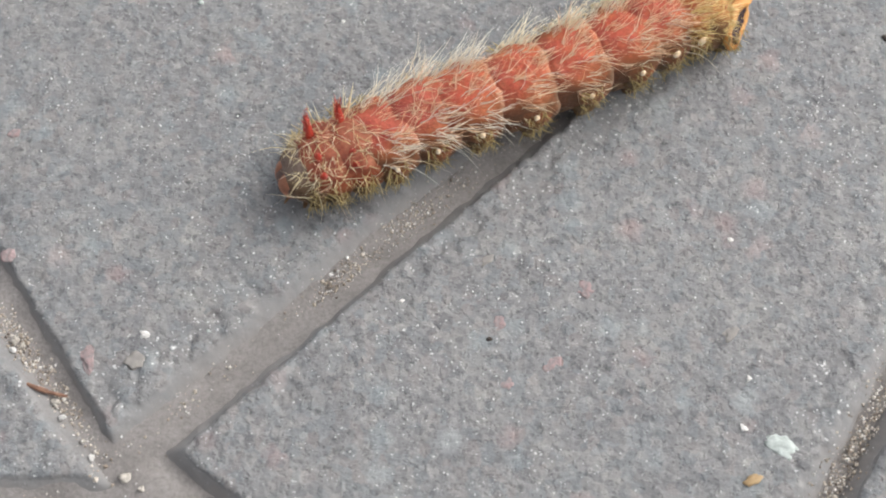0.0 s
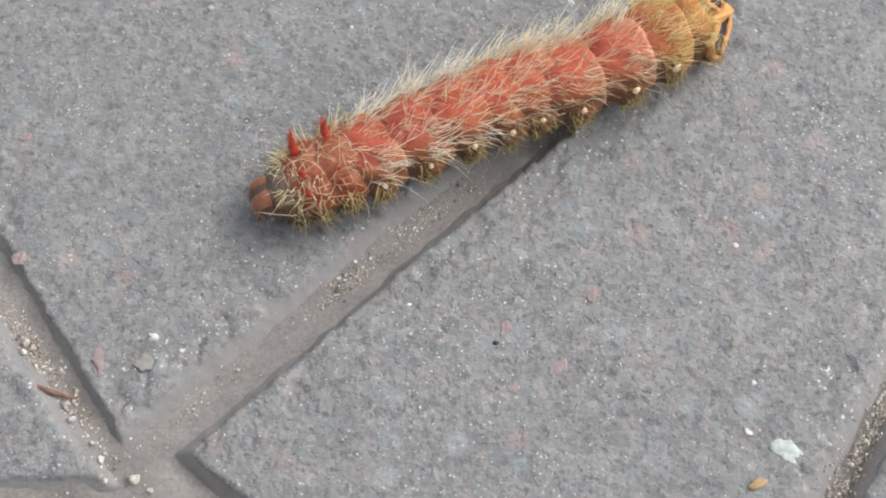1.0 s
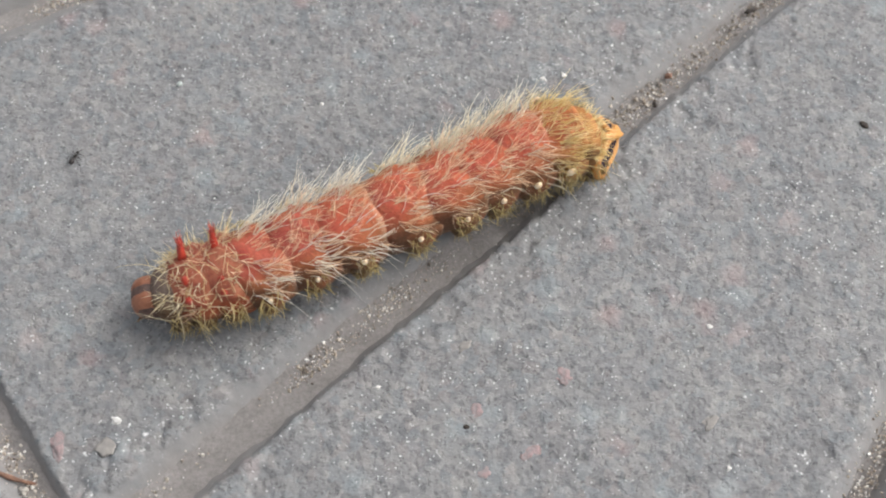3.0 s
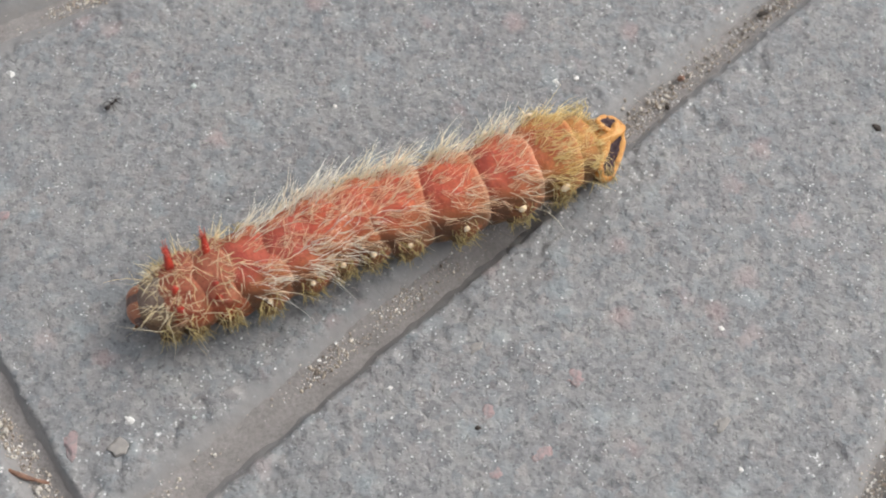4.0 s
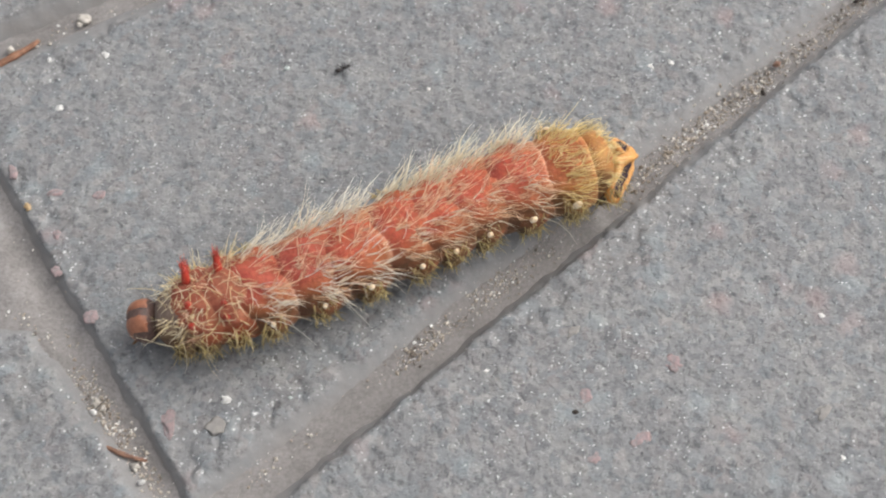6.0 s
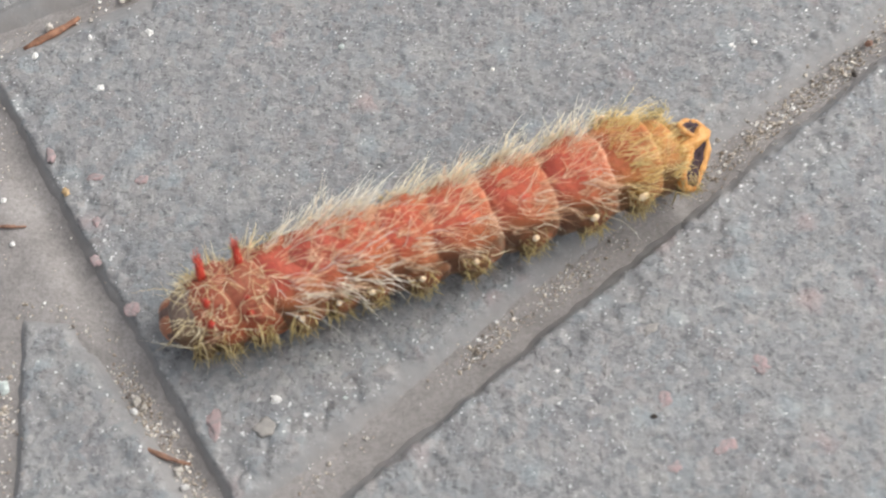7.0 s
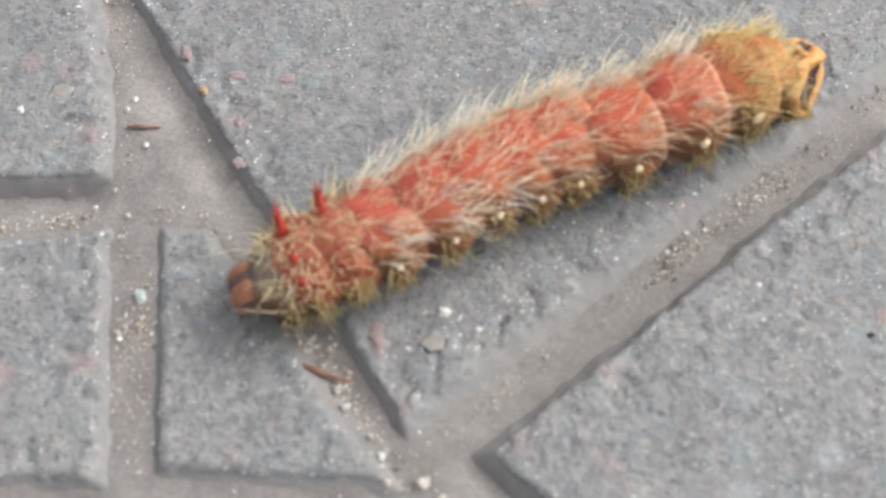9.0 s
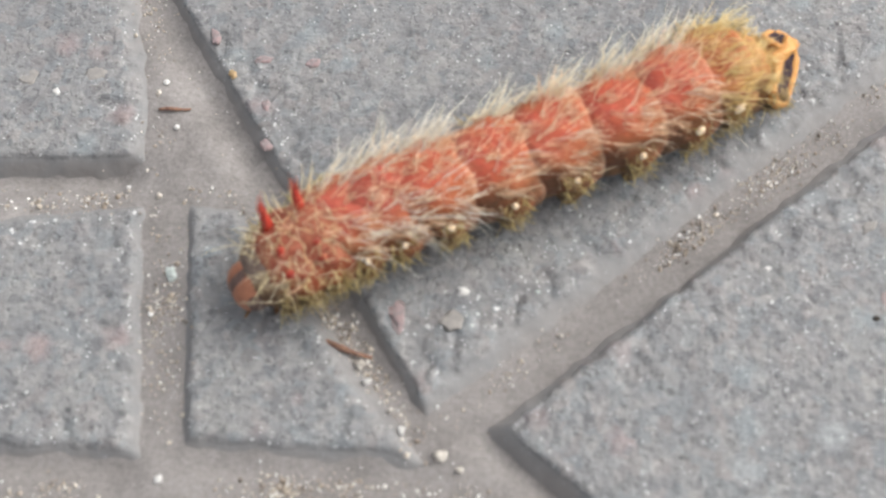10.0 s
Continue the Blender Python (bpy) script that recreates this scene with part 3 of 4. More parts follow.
    bit("crumb", 65.3, 25.6, -1.5, (1.1, 0.42, 0.35), 15, CRUMB, "dark crumb lying in the joint", "crumb", 31)
    bit("crumb", 11.0, -53.7, 0.0, (0.5, 0.4, 0.25), 0, CRUMB, "dark crumb lying on the paver", "crumb", 33)
    stick("twig", (-63.0, -59.6, -0.9), (-56.0, -61.8, -1.1), 0.42, TWIG_RED, "short reddish-brown dry twig lying in the joint", 0.3, 3)
    stick("twig", (-91.4, -24.3, -0.75), (-86.6, -24.0, -0.75), 0.28, TWIG_RED, "thin dark red stem lying in the joint", 0.1, 5)
    stick("straw", (-92.5, 9.2, -1.0), (-84.2, 16.0, -1.0), 0.8, TWIG_TAN, "reddish-tan dry straw lying in the joint", 0.4, 7)


# ---- the caterpillar ----
def hair_mesh(name, hairs, mat):
    """hairs: rows of root, way, length, thickness, bend (mm, in the segment's space)."""
    verts, faces = [], []
    rng = random.Random(len(hairs))
    for root, way, length, thick, bend in hairs:
        way = way.normalized()
        a = way.orthogonal().normalized()
        b = way.cross(a)
        base = len(verts)
        sway, phase, turn = length * rng.uniform(0.02, 0.10), rng.uniform(0, 6.28), rng.uniform(0, 6.28)
        swing = a * math.cos(turn) + b * math.sin(turn)
        for s, w in ((0.0, 1.0), (0.25, 0.95), (0.5, 0.8), (0.75, 0.55)):
            c = root + way * (length * s) + bend * (length * s * s) + swing * (sway * (math.sin(phase + 5 * s) - math.sin(phase)))
            for k in range(3):
                an = 2.0944 * k
                verts.append((c + (a * math.cos(an) + b * math.sin(an)) * thick * w) * MM)
        verts.append((root + way * length + bend * length + swing * (sway * (math.sin(phase + 5) - math.sin(phase)))) * MM)
        for i in range(3):
            for k in range(3):
                n = (k + 1) % 3
                faces.append((base + i * 3 + k, base + i * 3 + n, base + i * 3 + 3 + n, base + i * 3 + 3 + k))
        faces += [(base + 9 + k, base + 9 + (k + 1) % 3, base + 12) for k in range(3)]
    return mesh_of(name, verts, faces, mat)


COLLAR = [(-5.7, 0.35), (-5.3, 0.60), (-4.0, 0.79), (-2.4, 0.91), (-0.5, 0.97), (1.6, 1.0), (3.0, 0.995), (4.2, 0.97), (4.9, 0.93), (5.4, 0.86), (5.5, 0.5)]
PROFILE = [(-6.2, 0.30), (-6.0, 0.82), (-4.6, 0.94), (-2.6, 0.98), (-0.5, 0.998), (1.6, 1.0), (3.0, 0.988), (4.2, 0.964), (4.9, 0.935), (5.4, 0.88), (5.5, 0.5)]

THORAX = [(-6.2, 0.45), (-5.7, 0.68), (-4.3, 0.83), (-2.6, 0.92), (-0.5, 0.975), (1.6, 1.0), (3.0, 0.995), (4.2, 0.97), (4.9, 0.93), (5.4, 0.86), (5.5, 0.5)]


def ring_surface(x, angle, radius, centre):
    """A point of the segment's skin and its outward way; angle 0 is the top, positive the animal's far flank."""
    n = Vector((0, math.sin(angle), math.cos(angle)))
    return Vector((x, radius * n.y, centre + radius * 0.96 * n.z)), n


def radius_at(x, profile, radius):
    for (xa, ra), (xb, rb) in zip(profile, profile[1:]):
        if xa <= x <= xb:
            return radius * (ra + (rb - ra) * (x - xa) / (xb - xa))
    return radius * 0.8


def barrel(name, profile, radius, centre, mats, seed, length=1.0, border=64, sides=72, teeth=1.0):
    """A domed segment: the back in the first material, the flanks and belly in the second."""
    fine = []
    for (xa, ra), (xb, rb) in zip(profile, profile[1:]):
        fine += [(xa + (xb - xa) * k / 2, ra + (rb - ra) * k / 2) for k in range(2)]
    fine.append(profile[-1])
    verts, faces, which = [], [], []
    for x, k in fine:
        for j in range(sides):
            an = 6.28318 * j / sides
            deg = abs(math.degrees(an if an < 3.1416 else an - 6.28318))
            lump = 1 + 0.020 * math.sin(an * 3 + seed) + 0.016 * math.sin(an * 7 + seed * 2 + x)
            lump += 0.030 * noise.noise(Vector((x * 0.8, an * 5, seed)))
            for wart, rise in ((22, 0.035), (50, 0.05), (86, 0.06)) if teeth == 1 else ((18, 0.09), (52, 0.12), (84, 0.09)):
                lump += rise * math.exp(-((deg - wart) / 8) ** 2 - ((x - 0.6) / 1.5) ** 2)
            lump -= 0.05 * math.exp(-((deg - 66) / 6) ** 2)
            low = math.exp(-((deg - 92) / 24) ** 2)
            lump += teeth * low * (0.07 * math.exp(-((x - 0.9) / 1.9) ** 2) - 0.085 * max(0.0, min(1.0, (-0.4 - x) / 2.6)) - 0.075 * max(0.0, min(1.0, (x - 3.2) / 2.0)))
            p, _ = ring_surface(x * length, an, radius * k * lump, centre)
            p.z = max(p.z, 0.5)
            verts.append(p * MM)
    n = len(fine)
    for i in range(n - 1):
        for j in range(sides):
            q = (j + 1) % sides
            faces.append((i * sides + j, (i + 1) * sides + j, (i + 1) * sides + q, i * sides + q))
            an = 6.28318 * (j + 0.5) / sides
            deg = abs(math.degrees(an if an < 3.1416 else an - 6.28318))
            which.append(1 if deg > border + 5 * math.sin(fine[i][0] * 1.3 + seed) else 0)
    faces += [tuple(range(sides)), tuple((n - 1) * sides + j for j in range(sides))[::-1]]
    me = mesh_of(name, verts, faces, mats[0])
    me.materials.append(mats[1])
    me.polygons.foreach_set("material_index", which + [0, 0])
    return me


def blob_mesh(name, centre, size, mat, turn=(0, 0, 0), rough=0.1, seed=0, level=3):
    bm = bmesh.new()
    bmesh.ops.create_icosphere(bm, subdivisions=level, radius=1)
    m = Euler([radians(a) for a in turn]).to_matrix()
    for v in bm.verts:
        k = 1 + rough * noise.noise(v.co * 2 + Vector((seed, 0, seed)))
        v.co = (Vector(centre) + m @ Vector((v.co.x * size[0] * k, v.co.y * size[1] * k, v.co.z * size[2] * k))) * MM
    me = bpy.data.meshes.new(name)
    bm.to_mesh(me)
    bm.free()
    me.materials.append(mat)
    me.polygons.foreach_set("use_smooth", [True] * len(me.polygons))
    return me


def cone_mesh(name, base, tip, r0, r1, mat, sides=10, curve=0.0):
    base, tip = Vector(base), Vector(tip)
    way = (tip - base)
    a = way.orthogonal().normalized()
    b = way.normalized().cross(a)
    verts, faces = [], []
    for i in range(6):
        s = i / 5
        r = r0 + (r1 - r0) * s ** 1.2
        c = base + way * s + Vector((curve * math.sin(s * 1.6), 0, 0))
        for k in range(sides):
            an = 6.28318 * k / sides
            verts.append((c + (a * math.cos(an) + b * math.sin(an)) * r) * MM)
    for i in range(5):
        for k in range(sides):
            q = (k + 1) % sides
            faces.append((i * sides + k, i * sides + q, (i + 1) * sides + q, (i + 1) * sides + k))
    faces += [tuple(range(sides))[::-1], tuple(5 * sides + k for k in range(sides))]
    return mesh_of(name, verts, faces, mat)


def dress(seg, profile, radius, centre, rng, length, tuft, long_mat, back, back_mat, skirt, reach, sweep, thick=1.0, trim=1.0):
    """Hair of one segment: long bristles fanning from warts, softer hair over the back, and tufts along both flanks."""
    x0, x1 = profile[1][0] * length * 0.5, profile[-3][0] * length * (0.85 if profile[-1][0] > 4 else 0.05)

    rows = []
    for side in (-1, 1):
        for wart, share in ((26, 0.45), (48, 0.85), (66, 0.35)):
            for _ in range(int(tuft * share * (0.7 if side > 0 and wart > 26 else 1.0 if side > 0 or long_mat is HAIR_WHITE or wart == 26 else 0.42) * (0.9 if side < 0 and wart > 26 and long_mat is HAIR_WHITE else 1.0))):
                x = min(rng.gauss(0.5, 1.1), x1) * length
                an = radians(rng.gauss(wart, 4)) * side
                p, n = ring_surface(x, an, radius_at(x / length, profile, radius) * 0.985, centre)
                way = n * rng.uniform(0.4, 0.95) + Vector((sweep * rng.uniform(0.3, 1.6), rng.uniform(-0.5, 0.5), rng.uniform(-0.1, 0.35)))
                size = reach * rng.uniform(0.35, 1.1) * (0.8 if side < 0 and long_mat is HAIR_PALE else 1)
                rows.append((p, way, size, thick * rng.uniform(0.055, 0.09), Vector((rng.uniform(-0.4, 0.5) * sweep, rng.uniform(-0.55, 0.55), -rng.uniform(0.0, 0.65) - (0.35 if wart == 66 else 0)))))
    for _ in range(int(back * 0.075) if 0.9 < sweep < 1.3 else 0):
        x, turn, lean = rng.uniform(x0, x1), rng.uniform(34, 78), rng.uniform(0.5, 1.0)
        for _ in range(4):
            at = x + rng.gauss(0, 0.3)
            p, n = ring_surface(at, radians(turn + rng.gauss(0, 3)), radius_at(at / length, profile, radius) * 0.985, centre)
            rows.append((p, n * lean + Vector((rng.gauss(0.9, 0.2), rng.gauss(0, 0.15), 0.1)), rng.uniform(2.0, 6.8), rng.uniform(0.05, 0.08), Vector((rng.uniform(0, 0.4), rng.uniform(-0.2, 0.2), -rng.uniform(0, 0.3)))))
    part("bristles", hair_mesh("bristles", rows, long_mat), seg)
    if thick > 1:
        rows = []
        for _ in range(32):
            x, an = rng.uniform(x0, x1), radians(rng.uniform(-88, 60))
            p, n = ring_surface(x, an, radius_at(x / length, profile, radius) * 0.985, centre)
            a = n.orthogonal().normalized()
            curl = (a * rng.uniform(-1, 1) + n.cross(a) * rng.uniform(-1, 1)).normalized()
            rows.append((p, n * rng.uniform(0.25, 0.6) + curl * 0.9 + Vector((sweep * 0.3, 0, 0)), rng.uniform(3.2, 7.4), rng.uniform(0.055, 0.09), n.cross(curl) * rng.uniform(-1.0, 1.0) - n * rng.uniform(0.2, 0.6)))
        part("curled_bristle", hair_mesh("curled_bristle", rows, HAIR_CREAM), seg)
    rows = []
    for _ in range(int(back * 0.225)):
        x = rng.uniform(x0, x1)
        turn = rng.uniform(-66, 44)
        lean = rng.uniform(0.15, 0.6)
        along, across = rng.uniform(0.1, 1.2) if sweep > 0.45 else rng.uniform(-1.1, 0.5), rng.uniform(-0.55, 0.55)
        for _ in range(rng.choice((2, 4, 5))):
            at = x + rng.gauss(0, 0.25)
            p, n = ring_surface(at, radians(turn + rng.gauss(0, 2.0)), radius_at(at / length, profile, radius) * 0.985, centre)
            way = n * lean + Vector((along + rng.gauss(0, 0.15), across + rng.gauss(0, 0.15), 0))
            rows.append((p, way, trim * rng.uniform(2.0, 6.0) / thick * (0.75 if turn < -46 else 1.0), thick * rng.uniform(0.035, 0.068), n * -0.25 * lean + Vector((rng.uniform(-0.1, 0.3), rng.uniform(-0.3, 0.3), -rng.uniform(0, 0.2)))))
    part("back_hair", hair_mesh("back_hair", rows, back_mat), seg)
    rows = []
    for _ in range(int(skirt * 1.4)):
        x = (rng.choice((-1.3, 0.1, 1.6)) + rng.gauss(0.0, 0.4)) * length
        an = radians(rng.uniform(64, 126)) * rng.choice((-1, 1))
        p, n = ring_surface(x, an, radius * 1.04, centre)
        p.z = max(p.z, 1.4)
        way = Vector((rng.uniform(-0.8, 0.9), n.y * rng.uniform(0.6, 1.1), rng.uniform(-0.55, 0.25)))
        rows.append((p, way, rng.uniform(0.9, 2.7), rng.uniform(0.055, 0.10), Vector((rng.uniform(-0.2, 0.2), 0, -rng.uniform(0.0, 0.35)))))
    part("flank_tuft", hair_mesh("flank_tuft", rows, HAIR_OLIVE), seg)


def flank_parts(seg, radius, centre, rng, spot, legs, length):
    for side in (-1, 1):
        p, n = ring_surface(0.2, radians(104) * side, radius * 0.90, centre)
        part("flank_fold", blob_mesh("flank_fold", p, (2.6 * length, 1.7, 1.7), SKIN_OLIVE, (12 * side, 0, 0), 0.25, rng.random() * 9), seg, "olive-brown flank fold")
        if spot:
            p, n = ring_surface(0.2, radians(73) * side, radius * 1.09, centre)
            part("spiracle", blob_mesh("spiracle", p, (spot * 0.95, 0.40, spot * 1.15), SPOT_WHITE, (0, 0, 0), 0.1, 1, 2), seg, "cream-white spiracle spot")
        if legs == "proleg":
            part("proleg", cone_mesh("proleg", (0.2, 3.6 * side, 3.6), (0.4, 4.9 * side, -0.2), 2.0, 1.25, LEG_BROWN, 12), seg)
        elif legs:
            part("leg", cone_mesh("leg", (-0.5, 2.6 * side, 3.0), (-1.6, 3.6 * side, 0.0), 0.9, 0.22, LEG_BROWN, 8, -0.6), seg)


def caterpillar_thing():
    root = tagged(new("caterpillar"), "red hairy caterpillar with pale bristles crawling on grey pavers", "caterpillar")
    made = {}
    rng = random.Random(11)
    # key, radius, skin, bristles a wart, their material, reach, sweep, back hair, flank hair, spot, legs, length
    table = [
        ("T1", 5.5, SKIN_COLLAR, 22, HAIR_CREAM, 3.9, -0.7, 45, 60, 0, "leg", 0.70),
        ("T2", 6.2, SKIN_RUST, 20, HAIR_CREAM, 3.4, -0.2, 34, 68, 0, "leg", 0.80),
        ("T3", 6.6, SKIN_RUST, 22, HAIR_CREAM, 4.2, 0.5, 40, 68, 0, "leg", 0.86),
        ("A1", 6.8, SKIN_CRIMSON, 20, HAIR_WHITE, 7.6, 1.0, 130, 80, 0.46, "", 0.9),
        ("A2", 6.9, SKIN_CRIMSON, 20, HAIR_WHITE, 7.8, 1.0, 140, 90, 0.46, "", 0.95),
        ("A3", 7.0, SKIN_RED, 20, HAIR_WHITE, 7.2, 1.0, 150, 90, 0.55, "proleg", 1.0),
        ("A4", 7.0, SKIN_RED, 19, HAIR_PALE, 6.6, 1.0, 170, 90, 0.55, "proleg", 1.0),
        ("A5", 7.1, SKIN_RED, 19, HAIR_PALE, 6.4, 1.0, 170, 90, 0.55, "proleg", 1.0),
        ("A6", 7.1, SKIN_RED, 19, HAIR_PALE, 6.4, 1.0, 170, 90, 0.58, "proleg", 1.0),
        ("A7", 7.15, SKIN_RED, 21, HAIR_PALE, 6.4, 1.0, 170, 80, 0.76, "", 0.95),
        ("A8", 7.0, SKIN_AMBER, 32, HAIR_GOLD, 5.0, 1.5, 290, 130, 0.95, "", 0.85),
    ]
    for key, radius, mat, count, hair, reach, sweep, back, skirt, spot, legs, length in table:
        name = "thorax_segment" if key[0] == "T" else "abdomen_segment"
        centre = radius * 0.98 + 0.35
        profile = {"T1": COLLAR, "T2": THORAX, "T3": THORAX}.get(key, PROFILE)
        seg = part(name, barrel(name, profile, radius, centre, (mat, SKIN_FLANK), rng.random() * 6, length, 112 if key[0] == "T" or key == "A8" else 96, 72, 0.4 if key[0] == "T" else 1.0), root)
        made[key] = seg
        dress(seg, profile, radius, centre, rng, length, count, hair, back, HAIR_CREAM if key == "T1" else HAIR_GOLD if key == "A8" else HAIR_PEACH, skirt, reach, sweep, 1.2 if key[0] == "T" else 1.0)
        flank_parts(seg, radius, centre, rng, spot, legs, length)
        if key in ("T2", "T3"):
            for an, tall in ((30, 4.8), (-14 if key == "T2" else -26, 1.6), (56, 2.4), (-46, 1.6)):
                p, n = ring_surface(-1.3 if key == "T2" else -0.4, radians(an), radius * 0.93, centre)
                way = (n + Vector((0.05, 0, 0.45))).normalized()
                horn = part("horn_tuft", cone_mesh("horn_tuft", p, p + way * tall * 0.85, 0.78, 0.16, HORN_RED, 9), seg, "scarlet horn-like hair tuft")
                rows = [(p + way * tall * rng.uniform(0.1, 0.7), way + Vector((rng.uniform(-0.35, 0.35), rng.uniform(-0.35, 0.35), rng.uniform(-0.2, 0.3))), tall * rng.uniform(0.3, 0.7), 0.09, Vector((0, 0, 0))) for _ in range(26)]
                part("horn_hair", hair_mesh("horn_hair", rows, HAIR_RED), seg)
    made["HD"] = head_part(root, rng)
    made["TL"] = tail_part(root, rng)
    return root, made


def lobe_mesh(side, centre, size):
    """One half of the face: a raised cap on the head capsule, its border sinking into it."""
    bm = bmesh.new()
    bmesh.ops.create_icosphere(bm, subdivisions=5, radius=1)
    gone = []
    for v in bm.verts:
        x, y, z = v.co
        seam = 0.16 + 0.05 * noise.noise(v.co * 3)
        edge = min(y * side - seam, 0.80 - y * side, 0.36 - x + 0.12 * noise.noise(v.co * 4), z + 0.55)
        if edge < -0.03:
            gone.append(v)
        k = 0.97 + 0.085 * min(1.0, max(0.0, (edge + 0.03) / 0.22)) ** 0.6
        v.co = Vector((centre[0] + x * size[0] * k, y * size[1] * k, centre[2] + z * size[2] * k)) * MM
    bmesh.ops.delete(bm, geom=gone, context="VERTS")
    me = bpy.data.meshes.new("face_lobe")
    bm.to_mesh(me)
    bm.free()
    me.materials.append(HEAD_ORANGE)
    me.polygons.foreach_set("use_smooth", [True] * len(me.polygons))
    return me


def head_part(root, rng):
    head = part("head", blob_mesh("head", (0.9, 0, 4.8), (2.9, 3.5, 4.1), HEAD_DARK, (0, 0, 0), 0.03, 2, 4), root, "dark brown head capsule with orange-brown lobes")
    for side in (-1, 1):
        part("face_lobe", lobe_mesh(side, (0.9, 0, 4.8), (2.9, 3.5, 4.1)), head, "orange-brown face lobe")
        part("antenna", cone_mesh("antenna", (-0.9, 1.9 * side, 2.2), (-1.9, 2.4 * side, 1.4), 0.35, 0.12, LEG_BROWN, 7), head)
    part("mouthparts", blob_mesh("mouthparts", (-0.9, 0, 1.9), (1.1, 1.3, 1.0), HEAD_DARK, (0, 0, 0), 0.2, 5, 2), head)
    rows = []
    for _ in range(40):
        an, up = rng.uniform(-1.5, 1.5), rng.uniform(-0.7, 1.0)
        n = Vector((-math.cos(an), math.sin(an), up)).normalized()
        rows.append((Vector((1.5 + n.x * 2.7, n.y * 3.5, 4.4 + n.z * 3.6)), n + Vector((-0.3, 0, rng.uniform(-0.3, 0.3))), rng.uniform(0.5, 1.5), 0.035, Vector((0, 0, -0.1))))
    part("bristles", hair_mesh("bristles", rows, HAIR_WHITE), head)
    return head


def boxy(c):
    return math.copysign(abs(c) ** 0.75, c)


def plate(name, centre, out, up, wide, tall, seg, label, bead):
    """A dark anal plate with a raised orange rim."""
    centre, out, up = Vector(centre), Vector(out).normalized(), Vector(up)
    side = up.cross(out).normalized()
    up = out.cross(side).normalized()
    verts, faces = [], []
    n, rings = 28, [(0.0, 0.25), (0.42, 0.3), (0.82, 0.08)]
    for r, h in rings[1:]:
        for k in range(n):
            an = 6.28318 * k / n
            wob = 1 + 0.05 * math.sin(3 * an + wide) + 0.04 * math.sin(7 * an)
            verts.append((centre + side * boxy(math.cos(an)) * wide * r * wob * 1.15 + up * boxy(math.sin(an)) * tall * r * wob * 1.15 + out * (h + 0.12 * math.sin(an * 9))) * MM)
    verts.append((centre + out * 0.35) * MM)
    for k in range(n):
        q = (k + 1) % n
        faces += [(k, n + k, n + q, q), (k, q, 2 * n)]
    ob = part(name, mesh_of(name, verts, faces, PLATE_BLACK), seg, label)
    verts, faces, m = [], [], 8
    for k in range(n):
        an = 6.28318 * k / n
        wob = 1 + 0.05 * math.sin(3 * an + wide) + 0.04 * math.sin(7 * an)
        rad = side * boxy(math.cos(an)) * wide * wob * 0.86 + up * boxy(math.sin(an)) * tall * wob * 0.86
        ray = rad.normalized()
        for j in range(m):
            b = 6.28318 * j / m
            thick = bead * (1 + 0.15 * math.sin(an * 5) + 0.2 * noise.noise(Vector((an * 4, b, wide))))
            verts.append((centre + rad + ray * math.cos(b) * thick + out * (math.sin(b) * thick * 0.8 - 0.1)) * MM)
    for k in range(n):
        for j in range(m):
            a, b2 = k * m, ((k + 1) % n) * m
            faces.append((a + j, b2 + j, b2 + (j + 1) % m, a + (j + 1) % m))
    part("rim", mesh_of("rim", verts, faces, PLATE_ORANGE), ob, "orange plate rim")
    return ob


def tail_part(root, rng):
    prof = [(-5.5, 0.4), (-5.0, 0.98), (-3.6, 1.07), (-2.2, 1.06), (-1.2, 0.99), (-0.3, 0.84), (0.5, 0.62), (1.0, 0.42)]
    seg = part("tail_segment", barrel("tail_segment", prof, 5.9, 6.0, (SKIN_GOLD, SKIN_FLANK), 2.2, 1.0, 100), root, "golden-haired tail segment with dark plates")
    dress(seg, prof, 5.9, 6.0, rng, 1.0, 18, HAIR_GOLD, 150, HAIR_GOLD, 120, 2.4, 0.6, trim=0.6)
    flank_parts(seg, 5.9, 6.0, rng, 0, "", 0.8)
    for side in (-1, 1):
        centre, out, wide = ((2.5, -3.5, 6.8), (0.45, -0.65, 0.60), 2.2) if side < 0 else ((4.3, 0.8, 8.3), (0.40, 0.24, 0.80), 2.3)
        plate("anal_clasper", centre, out, (0.61, 0.70, 0.30) if side < 0 else (-0.3, 0.9, 0.2), wide, 5.2 if side < 0 else 2.4, seg, "black clasper plate with an orange rim", 0.85 if side < 0 else 0.55)
        part("proleg", cone_mesh("proleg", (0.9, 2.6 * side, 4.0), (1.7, 3.4 * side, -0.2), 2.2, 1.4, LEG_BROWN, 12), seg)
    part("rump", blob_mesh("rump", (1.4, 0.0, 5.5), (3.2, 4.5, 3.2), SKIN_GOLD, (0, 0, 0), 0.1, 6), seg)
    part("ridge", blob_mesh("ridge", (3.0, -1.3, 8.8), (3.0, 1.0, 0.85), PLATE_ORANGE, (0, 3, 13), 0.3, 4), seg, "orange ridge between the plates")
    return seg


